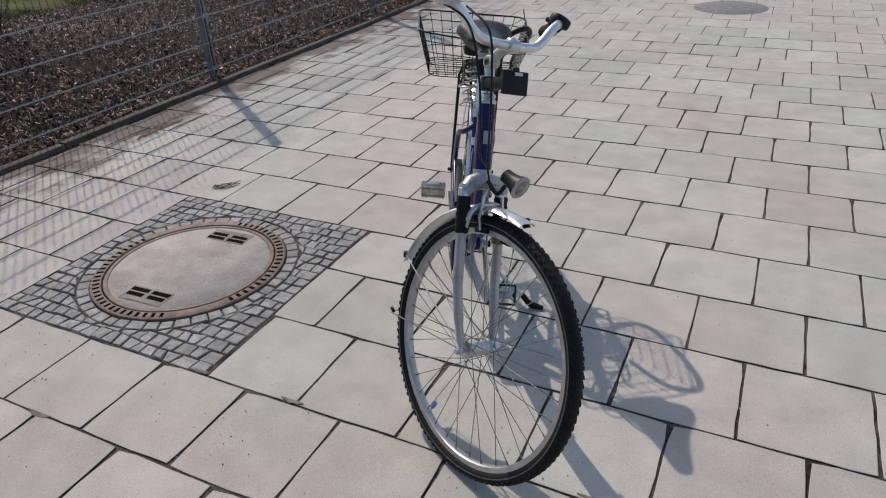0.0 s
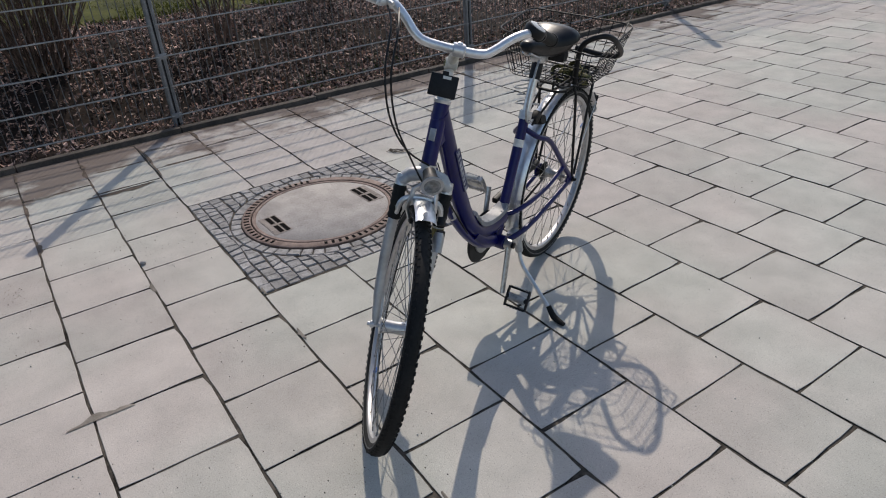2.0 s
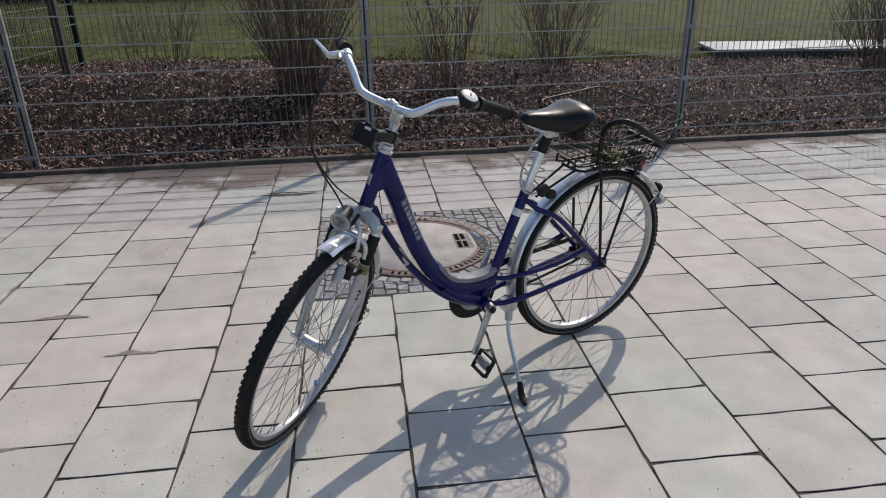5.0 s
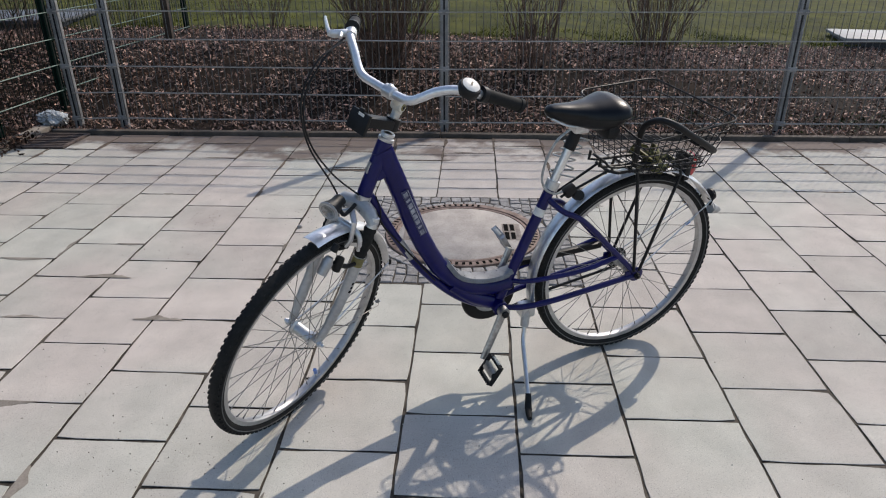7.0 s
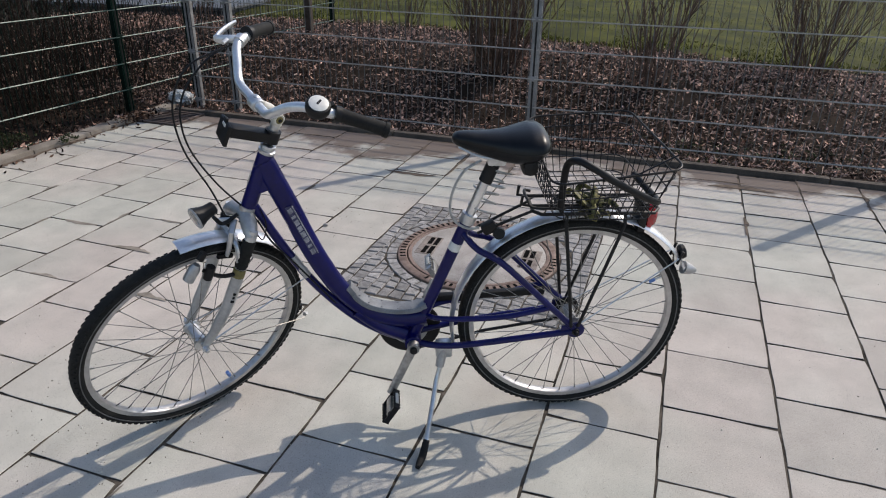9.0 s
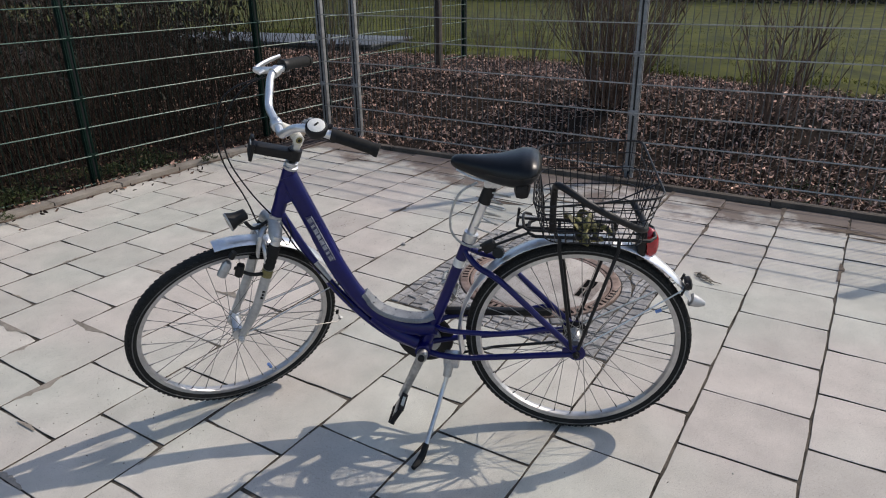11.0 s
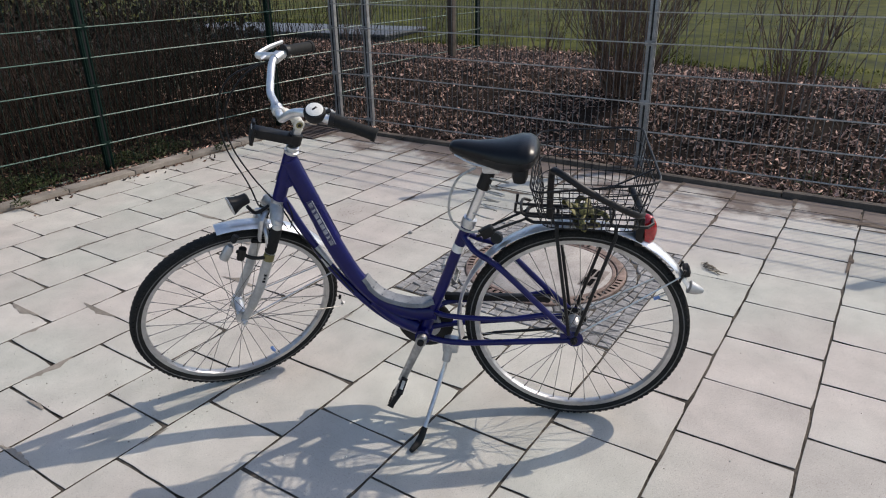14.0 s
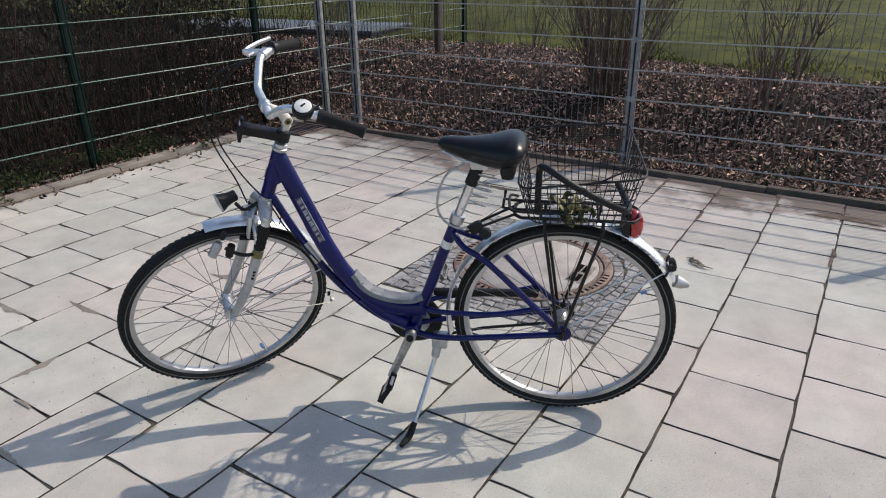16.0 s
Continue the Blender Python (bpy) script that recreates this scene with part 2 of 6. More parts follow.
LEATHER = surface("saddle_vinyl", (0.0025, 0.003, 0.004), (0.006, 0.0068, 0.0082), 0.34, scale=40, bump=0.10, grain=240, spec=0.28)
STEPGREY = surface("grey_step_plastic", (0.13, 0.135, 0.145), (0.21, 0.22, 0.23), 0.45, scale=30, bump=0.15, grain=200, speck=0.35)
WHITE = surface("off_white", (0.55, 0.54, 0.50), (0.75, 0.74, 0.70), 0.45, scale=20, bump=0.05)
CREAM = surface("cream_plastic", (0.46, 0.44, 0.38), (0.62, 0.60, 0.54), 0.5, scale=20, bump=0.1)
RIM_ALLOY = surface("dull_rim_alloy", (0.42, 0.41, 0.41), (0.62, 0.615, 0.61), 0.42, metal=0.80, scale=9, bump=0.05, grain=60, stain=0.2)
SPOKE = surface("spoke_steel", (0.17, 0.165, 0.155), (0.30, 0.29, 0.27), 0.5, metal=0.6, bump=0)
REDGLASS = surface("red_lens", (0.24, 0.004, 0.007), (0.40, 0.009, 0.014), 0.15, scale=30, bump=0.1, coat=0.6)
LENS = surface("lamp_lens", (0.08, 0.083, 0.083), (0.25, 0.26, 0.26), 0.14, metal=0.2, scale=60, bump=0.3, coat=0.8)
VENT_PLATE = surface("worn_cast_plate", (0.16, 0.125, 0.105), (0.30, 0.255, 0.225), 0.75, scale=22, bump=0.8, grain=110, speck=0.35, stain=0.2)
PEDAL = surface("pedal_steel", (0.26, 0.255, 0.25), (0.52, 0.51, 0.49), 0.36, metal=0.8, scale=40, bump=0.2)
BAND = surface("tyre_band", (0.05, 0.05, 0.05), (0.14, 0.14, 0.14), 0.6, scale=25, bump=0)
DECAL = surface("decal_film", (0.010, 0.012, 0.060), (0.05, 0.055, 0.13), 0.35, scale=60, bump=0)
LETTER = surface("letter_print", (0.10, 0.11, 0.15), (0.42, 0.42, 0.45), 0.4, scale=55, bump=0)
YELLOW = surface("yellow_sleeve", (0.11, 0.092, 0.03), (0.20, 0.17, 0.055), 0.5, scale=40, bump=0.2)
LOCK = surface("olive_strap", (0.014, 0.014, 0.005), (0.23, 0.205, 0.065), 0.65, scale=90, bump=0.3, grain=140, ends=(0.68, 0.95))
SPILL = surface("sand_spill", (0.15, 0.132, 0.108), (0.29, 0.258, 0.22), 0.95, scale=14, bump=0.5, grain=180, space="World", spec=0.2)
EARTH = surface("trodden_soil", (0.070, 0.052, 0.040), (0.19, 0.150, 0.118), 0.95, scale=14, bump=0.5, grain=180, space="World", spec=0.15)
PLATE_WORN = surface("worn_sheet", (0.06, 0.065, 0.075), (0.11, 0.118, 0.13), 0.6, scale=3, bump=0.1, stain=0.25, space="World")
CLEARCABLE = surface("clear_cable", (0.24, 0.24, 0.23), (0.42, 0.42, 0.40), 0.3, scale=40, bump=0.05, coat=0.5)
BLUE = surface("blue_cap", (0.08, 0.16, 0.40), (0.15, 0.26, 0.55), 0.45, bump=0)
PET = surface("clear_film", (0.16, 0.17, 0.17), (0.55, 0.57, 0.57), 0.18, scale=40, bump=0.4, grain=90, coat=0.8)


# ---- building helpers ----
def part(name, bm, material, parent=None, label="", smooth=True):
    """Links a bmesh as one mesh object, under a thing or a part."""
    me = bpy.data.meshes.new(name)
    bmesh.ops.recalc_face_normals(bm, faces=bm.faces)
    bm.to_mesh(me)
    bm.free()
    me.materials.append(material)
    if smooth:
        me.polygons.foreach_set("use_smooth", [True] * len(me.polygons))
        me.set_sharp_from_angle(angle=radians(40))
    ob = new(name, me)
    if parent is not None:
        ob.parent = parent
    if label:
        ob["label"] = label
    return ob


def raw(name, verts, faces, material, parent=None, label="", smooth=False):
    me = bpy.data.meshes.new(name)
    me.from_pydata(verts, [], faces)
    me.materials.append(material)
    if smooth:
        me.polygons.foreach_set("use_smooth", [True] * len(me.polygons))
    ob = new(name, me)
    if parent is not None:
        ob.parent = parent
    if label:
        ob["label"] = label
    return ob


def curve_points(points, n=6):
    """A smooth line through the points (Catmull-Rom)."""
    p = [Vector(q) for q in points]
    if len(p) < 3:
        return p
    p = [2 * p[0] - p[1], *p, 2 * p[-1] - p[-2]]
    out = []
    for i in range(1, len(p) - 2):
        for k in range(n):
            t = k / n
            a, b, c, d = p[i - 1], p[i], p[i + 1], p[i + 2]
            out.append(0.5 * (2 * b + (c - a) * t + (2 * a - 5 * b + 4 * c - d) * t * t + (3 * b - a - 3 * c + d) * t ** 3))
    out.append(p[-2])
    return out


def sweep(bm, points, radius, seg=10, closed=False, flat=1.0, side=None, caps=True):
    """A tube along a line; radius may be a list; flat squeezes it across `side`."""
    pts = [Vector(q) for q in points]
    n = len(pts)
    rad = radius if isinstance(radius, (list, tuple)) else [radius] * n
    if len(rad) != n:
        rad = [float(r) for r in np.interp(np.linspace(0, 1, n), np.linspace(0, 1, len(rad)), rad)]
    rings, last = [], None
    for i, q in enumerate(pts):
        if closed:
            t = pts[(i + 1) % n] - pts[i - 1]
        else:
            t = pts[min(i + 1, n - 1)] - pts[max(i - 1, 0)]
        t.normalize()
        if last is None:
            ref = Vector(side) if side is not None else (Vector((0, 1, 0)) if abs(t.y) < 0.9 else Vector((1, 0, 0)))
            u = (ref - t * ref.dot(t)).normalized()
        else:
            u = (last - t * last.dot(t)).normalized()
        last = u
        v = t.cross(u)
        rings.append([bm.verts.new(q + rad[i] * (math.cos(a) * u * flat + math.sin(a) * v))
                      for a in (2 * math.pi * k / seg for k in range(seg))])
    for i in range(n if closed else n - 1):
        a, b = rings[i], rings[(i + 1) % n]
        for k in range(seg):
            bm.faces.new((a[k], a[(k + 1) % seg], b[(k + 1) % seg], b[k]))
    if caps and not closed:
        bm.faces.new(rings[0][::-1])
        bm.faces.new(rings[-1])
    return bm


def tube(points, radius, seg=10, smooth_steps=0, **kw):
    return sweep(bmesh.new(), curve_points(points, smooth_steps) if smooth_steps else points, radius, seg, **kw)


def box(bm, centre, size, m=None, bevel=0.0):
    """A box with chamfered edges."""
    res = bmesh.ops.create_cube(bm, size=1.0)
    vs = res["verts"]
    for v in vs:
        v.co = Vector((v.co.x * size[0], v.co.y * size[1], v.co.z * size[2])) + Vector(centre)
    if bevel:
        es = list({e for v in vs for e in v.link_edges})
        got = bmesh.ops.bevel(bm, geom=es, offset=bevel, segments=2, affect="EDGES", profile=0.6)
        vs = list(set(got["verts"]) | {v for v in vs if v.is_valid})
    if m is not None:
        bmesh.ops.transform(bm, matrix=m, verts=[v for v in vs if v.is_valid])
    return bm


def lathe(bm, profile, m=None, seg=32):
    """Turns (radius, height) pairs about the z axis, then moves the result by m."""
    m = m or Matrix.Identity(4)
    rings = []
    for r, z in profile:
        rings.append([bm.verts.new(m @ Vector((r * math.cos(a), r * math.sin(a), z))) for a in (2 * math.pi * k / seg for k in range(seg))])
    for a, b in zip(rings, rings[1:]):
        for k in range(seg):
            bm.faces.new((a[k], a[(k + 1) % seg], b[(k + 1) % seg], b[k]))
    bm.faces.new(rings[0][::-1])
    bm.faces.new(rings[-1])
    return bm


def along(a, b):
    """A matrix whose z axis runs from a to b, at a."""
    a, b = Vector(a), Vector(b)
    return Matrix.Translation(a) @ (b - a).to_track_quat("Z", "Y").to_matrix().to_4x4()


def thing(name, label, category, at=None, group=""):
    ob = new(name)
    ob.empty_display_size = 0.1
    if at is not None:
        ob.matrix_world = at
    return tagged(ob, label, category, group)


# ---- the ground ----
PITCH, GAP = 0.3531, 0.0055
ROW0 = 1.6772                       # where the slab row under the bicycle begins
EDGE_X, EDGE_Y = -3.735, -1.43      # where the paving meets its two kerbs
PATCH = (-2.482, -1.418, 1.316, 2.378)
LINE_SHIFT = {-1: -0.011, 1: 0.006, 2: -0.005, 4: 0.008}             # courses that were laid a little off
ROW_SHIFT = {-3: -0.009, -1: 0.009, 0: 0.006, 2: 0.004, 3: 0.004}


def smooth_between(v, a, b):
    f = min(1.0, max(0.0, (v - a) / (b - a)))
    return f * f * (3 - 2 * f)


def bank(x, y):
    """Height of the ground behind the wire fence, a low bank that dies away along the bed."""
    crest = 0.37 - 0.36 * smooth_between(y, 2.4, 6.6)
    return crest * smooth_between(-x, 3.92, 5.75) * (1 - 0.9 * smooth_between(-x, 11, 22))


def sheet(name, x0, x1, y0, y1, z, material, label, category, nx=1, ny=1, rough=0.0, kind="structure", lift=None):
    vs, fs = [], []
    for j in range(ny + 1):
        for i in range(nx + 1):
            x, y = x0 + (x1 - x0) * i / nx, y0 + (y1 - y0) * j / ny
            h = rough * (noise.noise((x * 1.7, y * 1.7, 3.1)) + 0.6 * noise.noise((x * 6, y * 6, 7.7)))
            vs.append((x, y, z + h + (lift(x, y) if lift else 0)))
    for j in range(ny):
        for i in range(nx):
            a = j * (nx + 1) + i
            fs.append((a, a + 1, a + nx + 2, a + nx + 1))
    return tagged(raw(name, vs, fs, material, smooth=True), label, category, kind=kind)


sheet("ground", -400, 400, -400, 400, -0.06, SOIL, "dark bare earth under and around the paving", "ground")
sheet("joint_bed", EDGE_X, 9, EDGE_Y, 24, -0.0042, JOINT, "dark sandy joints between pale concrete paving slabs", "joint sand")


def bed_edge(y):
    """How far the leaf bed reaches before the lawn begins."""
    edge = -7.0 + 0.95 * smooth_between(y, -0.8, 2.8) - 2.0 * smooth_between(y, 3.0, 6.2) + 0.75 * smooth_between(y, 6.8, 10.6) - 1.2 * smooth_between(-y, 3.4, 5.5)
    return edge + 0.16 * noise.noise((y * 0.6, 0.3, 0)) + 0.06 * noise.noise((y * 2.5, 4, 0))


sheet("leaf_bed", -11.2, -3.80, -8, 24, -0.008, SOIL, "dark brown planting bed soil under leaf litter", "planting bed", 46, 256, 0.018, lift=bank)
sheet("side_bed", -3.80, 9.5, -8, -1.52, -0.008, SOIL, "dark brown soil under the hedge behind the green fence", "planting bed", 78, 52, 0.02)

vs, fs = [], []
ys = [-30 + 0.25 * k for k in range(250)]
for y in ys:
    e = bed_edge(y)
    for k, x in enumerate((e, e - 0.25, e - 1, -11, -13.5, -16, -22, -40)):
        vs.append((x, y, bank(x, y) + (0.0, 0.035, 0.05, 0.05, 0.05, 0.05, 0.05, 0.05)[k] + 0.012 * noise.noise((x * 2, y * 2, 0))))
for j in range(len(ys) - 1):
    for k in range(7):
        a = j * 8 + k
        fs.append((a, a + 8, a + 9, a + 1))
tagged(raw("lawn", vs, fs, LAWN, smooth=True), "green spring lawn with yellowish and bare brown patches", "lawn", kind="structure")


def scatter(name, count, place, shape, material, label, category):
    """Many small flat pieces as one mesh."""
    vs, fs = [], []
    for k in range(count):
        spot = place()
        if spot is None:
            continue
        shape(vs, fs, spot)
    return tagged(raw(name, vs, fs, material), label, category, kind="stuff")


def leaf_shape(vs, fs, spot):
    x, y, z = spot
    s, w, a = random.uniform(0.007, 0.026), random.uniform(0.16, 0.5), random.uniform(0, 6.283)
    m = pose(x, y, z, random.gauss(0, 38), random.gauss(0, 38), math.degrees(a))
    curl = random.uniform(-0.25, 0.6) * s
    n = len(vs)
    for p in ((-s, 0, curl), (-0.3 * s, -w * s, 0), (0.5 * s, -w * s * 0.8, 0.1 * s), (s, 0, curl), (0.5 * s, w * s * 0.8, 0.3 * curl), (-0.3 * s, w * s, 0.3 * curl)):
        vs.append(tuple(m @ Vector(p)))
    fs.append((n, n + 1, n + 2, n + 3))
    fs.append((n, n + 3, n + 4, n + 5))


def chip_shape(vs, fs, spot):
    x, y, z = spot
    s, w = random.uniform(0.008, 0.027), random.uniform(0.002, 0.0048)
    m = pose(x, y, z + 0.008, random.gauss(0, 30), random.gauss(0, 24), random.uniform(0, 360))
    n = len(vs)
    vs.extend(tuple(m @ Vector(p)) for p in ((-s, -w, 0), (s, -0.6 * w, 0), (s, 0.6 * w, 0), (-s, w, 0.002)))
    fs.append((n, n + 1, n + 2, n + 3))


def in_bed():
    y = random.uniform(-5, 13) if random.random() < 0.85 else random.uniform(13, 22)
    x = random.uniform(bed_edge(y) - 0.15, -3.83)
    if noise.noise((x * 1.5, y * 1.5, 9.0)) < -0.28 and random.random() < 0.6:
        return None
    return x, y, bank(x, y) + random.uniform(0.004, 0.03)


def in_side_bed():
    x, y = random.uniform(-3.9, 1.6), random.uniform(-4.0, -1.55)
    return x, y, random.uniform(0.004, 0.03)


scatter("leaf_litter", 88000, in_bed, leaf_shape, LEAF, "dry brown fallen leaves and wood chips in the bed", "leaf litter")
scatter("leaf_litter", 11000, in_side_bed, leaf_shape, LEAF_BROWN_SHADED, "dry reddish brown leaves under the green fence, hedge shade in their colour", "leaf litter")
# pale splinters, many of them painted glints of sun on the litter
scatter("wood_chips", 24000, in_bed, chip_shape, CHIP_GLINT, "pale splinters of wood chip mulch, also painted sun glints, among the leaves", "wood chips")
scatter("leaf_litter", 1500, lambda: (random.uniform(-3.7, 1.2), random.uniform(-1.625, -1.505), random.uniform(0.004, 0.022)), leaf_shape, LEAF,
        "tan and red-brown leaves lying between the green fence and the kerb", "leaf litter")
scatter("leaf_litter", 420, lambda: (random.gauss(-3.42, 0.11), random.gauss(-1.455, 0.045), random.uniform(0.012, 0.045)), leaf_shape, LEAF_BROWN_SHADED,
        "heap of dark brown leaves over the end of the kerb beside the drain", "leaf litter")
scatter("leaf_crumbs", 110, lambda: (random.uniform(-3.6, 0.2), EDGE_Y + abs(random.gauss(0, 0.07)) + 0.015, 0.005), leaf_shape, LEAF_BROWN_SHADED,
        "leaf crumbs lying along the pale kerb", "leaf litter")


def ivy_spot():
    c = random.choice(((-4.15, 4.9), (-4.1, 6.3), (-4.2, 2.9), (-4.3, 3.5), (-4.05, 8.5), (-0.9, -1.66), (-1.3, -1.7), (-2.2, -1.72), (-0.1, -1.7)))
    return c[0] + random.gauss(0, 0.16), c[1] + random.gauss(0, 0.3 if c[0] < -3.8 else 0.09), random.uniform(0.01, 0.06)


def small_leaf(vs, fs, spot):
    n = len(vs)
    leaf_shape(vs, fs, spot)
    c, q = Vector(spot), random.uniform(0.4, 0.8)
    vs[n:] = [tuple(c + (Vector(v) - c) * q) for v in vs[n:]]


def weed_bank_spot():
    x = random.uniform(-2.6, 0.3)
    y = -1.66 - abs(random.gauss(0, 0.26))
    if noise.noise((x * 2.2, y * 2.2, 4.0)) < -0.05:
        return None
    return x, y, random.uniform(0.01, 0.05 + 0.11 * max(0.0, noise.noise((x * 3.1, y * 3.1, 8.0)) + 0.3))


scatter("ground_cover", 6500, weed_bank_spot, small_leaf, IVY, "low green weeds growing under the hedge behind the green fence", "weeds")
scatter("ground_cover", 1500, ivy_spot, leaf_shape, IVY, "small green weeds growing at the foot of the fence", "weeds")


def blade_shape(vs, fs, spot):
    x, y, z = spot
    n = len(vs)
    a, h, w = random.uniform(0, 6.283), random.uniform(0.012, 0.042), random.uniform(0.004, 0.009)
    dx, dy = w * math.cos(a), w * math.sin(a)
    lx, ly = random.gauss(0, 0.02), random.gauss(0, 0.02)
    vs.extend(((x - dx, y - dy, z), (x + dx, y + dy, z), (x + lx, y + ly, z + h)))
    fs.append((n, n + 1, n + 2))


def on_lawn():
    y = random.uniform(-9, 17)
    x = bed_edge(y) + 0.05 - abs(random.gauss(0, 2.6))
    if noise.noise((x * 0.9, y * 0.9, 5)) < -0.28:
        return None
    return x, y, bank(x, y) + 0.03


scatter("grass", 120000, on_lawn, blade_shape, GRASS, "short green lawn grass", "grass")


# ---- kerbs ----
def kerb_stones(name, start, step, length, count, width, top, material, label, category):
    """A row of edging stones along a line; each one is its own piece."""
    row = thing(name, label, category)
    row["kind"] = "structure"
    bm = box(bmesh.new(), (0, 0, 0), (length - 0.006, width, 0.25), bevel=0.008)
    first = part("kerb_stone", bm, material, row)
    d = Vector(step).normalized()
    for k in range(count):
        ob = first if k == 0 else new("kerb_stone", first.data)
        ob.parent = row
        ob.matrix_world = Matrix.Translation(Vector(start) + d * (length * (k + 0.5)) + Vector((0, 0, top - 0.125 + random.uniform(-0.004, 0.004)))) @ \
            pose(0, 0, 0, 0, random.uniform(-0.3, 0.3), math.degrees(math.atan2(d.y, d.x)) + random.uniform(-0.25, 0.25))
    return row


kerb_stones("kerb_along_bed", (EDGE_X - 0.035, -1.36, 0), (0, 1, 0), 1.0, 24, 0.06, 0.030, KERB_EARTHY_SHADED, "thin weathered concrete edging between paving and leaf bed", "kerb")
kerb_stones("kerb_along_hedge", (-3.9, EDGE_Y - 0.06, 0), (1, 0, 0), 0.5, 26, 0.115, 0.030, KERB_PALE, "brownish worn concrete kerb below the green fence", "kerb")


# ---- fences ----
def mesh_panel(parent, a, b, heights, material, rail=0.0038, wire=0.0029, step=0.05, up=1.62, low=0.05, single=True, rod_material=None):
    """A double-rod mat: two rods at each height, upright wires between them."""
    a, b = Vector(a), Vector(b)
    d = (b - a)
    n = Vector((-d.y, d.x, 0)).normalized()
    whole = bmesh.new()
    rod = None
    for h in heights:
        if single:
            if rod is None:
                bm = bmesh.new()
                for s in (-1, 1):
                    sweep(bm, (a + n * s * (wire + rail), b + n * s * (wire + rail)), rail, 5)
                ob = rod = part("rod", bm, rod_material or material, parent)
            else:
                ob = new("rod", rod.data)
                ob.parent = parent
            ob.location = (0, 0, h)
        else:
            for s in (-1, 1):
                o = n * s * (wire + rail) + Vector((0, 0, h))
                sweep(whole, (a + o, b + o), rail, 4)
    count = int(d.length / step)
    upright = None
    for k in range(count + 1):
        q = a + d * ((k + 0.5) / (count + 1))
        if single:
            if upright is None:
                ob = upright = part("upright_wire", sweep(bmesh.new(), ((0, 0, low), (0, 0, up)), wire, 5), material, parent)
            else:
                ob = new("upright_wire", upright.data)
                ob.parent = parent
            ob.location = q
        else:
            sweep(whole, (q + Vector((0, 0, low)), q + Vector((0, 0, up))), wire, 4)
    if single:
        whole.free()
    else:
        tagged(part("far_mats", whole, material, parent), kind="stuff")


def fence_post(parent, x, y, material, w=0.04, dpt=0.06, top=1.68, turn=0.0, clips=(), name="post"):
    """A box-section post with a groove, a cap and clamps for the mats."""
    bm = box(bmesh.new(), (0, 0, top / 2 - 0.1), (w, dpt, top + 0.2), bevel=0.004)
    box(bm, (0, 0, top + 0.004), (w + 0.004, dpt + 0.004, 0.012), bevel=0.003)
    for s in (-1, 1):
        box(bm, (w / 2 + 0.003, s * dpt * 0.30, top / 2), (0.006, 0.012, top), bevel=0.002)
    for z in clips:
        box(bm, (w / 2 + 0.007, 0, z), (0.008, dpt + 0.008, 0.035), bevel=0.002)
    ob = part(name, bm, material, parent)
    ob.matrix_world = pose(x, y, 0, 0, 0, turn)
    # black strip laid on the face paints the shade of the groove
    part("groove_shade", box(bmesh.new(), (w / 2 + 0.0008, 0, top / 2), (0.0022, 0.012, top - 0.02)), BLACKSTEEL, ob)
    return ob


SILVER_RODS = [0.08 + 0.2 * k for k in range(8)]
silver_fence = thing("wire_fence", "galvanised double-rod wire mat fence on steel posts beside the leaf bed", "fence")
posts = [(-3.935, -1.235), (-3.965, -0.88), (-3.905, 1.662), (-3.95, 4.20), (-4.00, 6.82), (-4.0, 9.4), (-3.965, 11.95), (-3.97, 14.5), (-3.98, 17.05), (-3.98, 19.6)]
for x, y in posts:
    fence_post(silver_fence, x, y, ZINC, clips=[z for z in SILVER_RODS[::2]])
for (xa, ya), (xb, yb) in zip(posts, posts[1:]):
    mesh_panel(silver_fence, (xa + 0.028, ya + 0.012, 0), (xb + 0.028, yb - 0.012, 0), SILVER_RODS, ZINC_SHADED, single=yb < 10, rod_material=ZINC_LIT)

GREEN_RODS = [0.005 + 0.205 * k for k in range(9)]
green_fence = thing("wire_fence", "dark green coated wire mat fence in front of a bare hedge", "fence")
gposts = [(-6.86, -1.465), (-4.35, -1.585), (-3.53, -1.625), (-1.87, -1.706), (0.70, -1.83), (3.2, -1.95)]
for x, y in gposts:
    fence_post(green_fence, x, y, GREEN_POST, turn=90, clips=[z for z in GREEN_RODS[1::2]])
for (xa, ya), (xb, yb) in zip(gposts, gposts[1:]):
    mesh_panel(green_fence, (xa + 0.012, ya + 0.03, 0), (xb - 0.012, yb + 0.03, 0), GREEN_RODS, WIRE_GREEN, rail=0.0036, wire=0.0022, single=xb < 1, rod_material=GREEN_SUNLIT)


# ---- shrubs, hedge, trees ----
def stem_lines(bm, base, height, lean, turn, thick, depth=2):
    """One arching stem and its side twigs."""
    d = Vector((math.cos(turn) * lean, math.sin(turn) * lean, 1)).normalized()
    q, pts = Vector(base), [Vector(base)]
    steps = 5
    for k in range(steps):
        d = (d + Vector((random.gauss(0, 0.08), random.gauss(0, 0.08), 0.02))).normalized()
        q = q + d * height / steps
        pts.append(q.copy())
    sweep(bm, pts, [thick * (1 - 0.8 * k / steps) for k in range(steps + 1)], 4, caps=False)
    if depth:
        for k in range(random.randint(2, 4) if depth > 1 else 2):
            i = random.randint(1, steps - 1)
            stem_lines(bm, pts[i], height * random.uniform(0.25, 0.5), random.uniform(0.3, 0.9), random.uniform(0, 6.28), thick * 0.5, depth - 1)


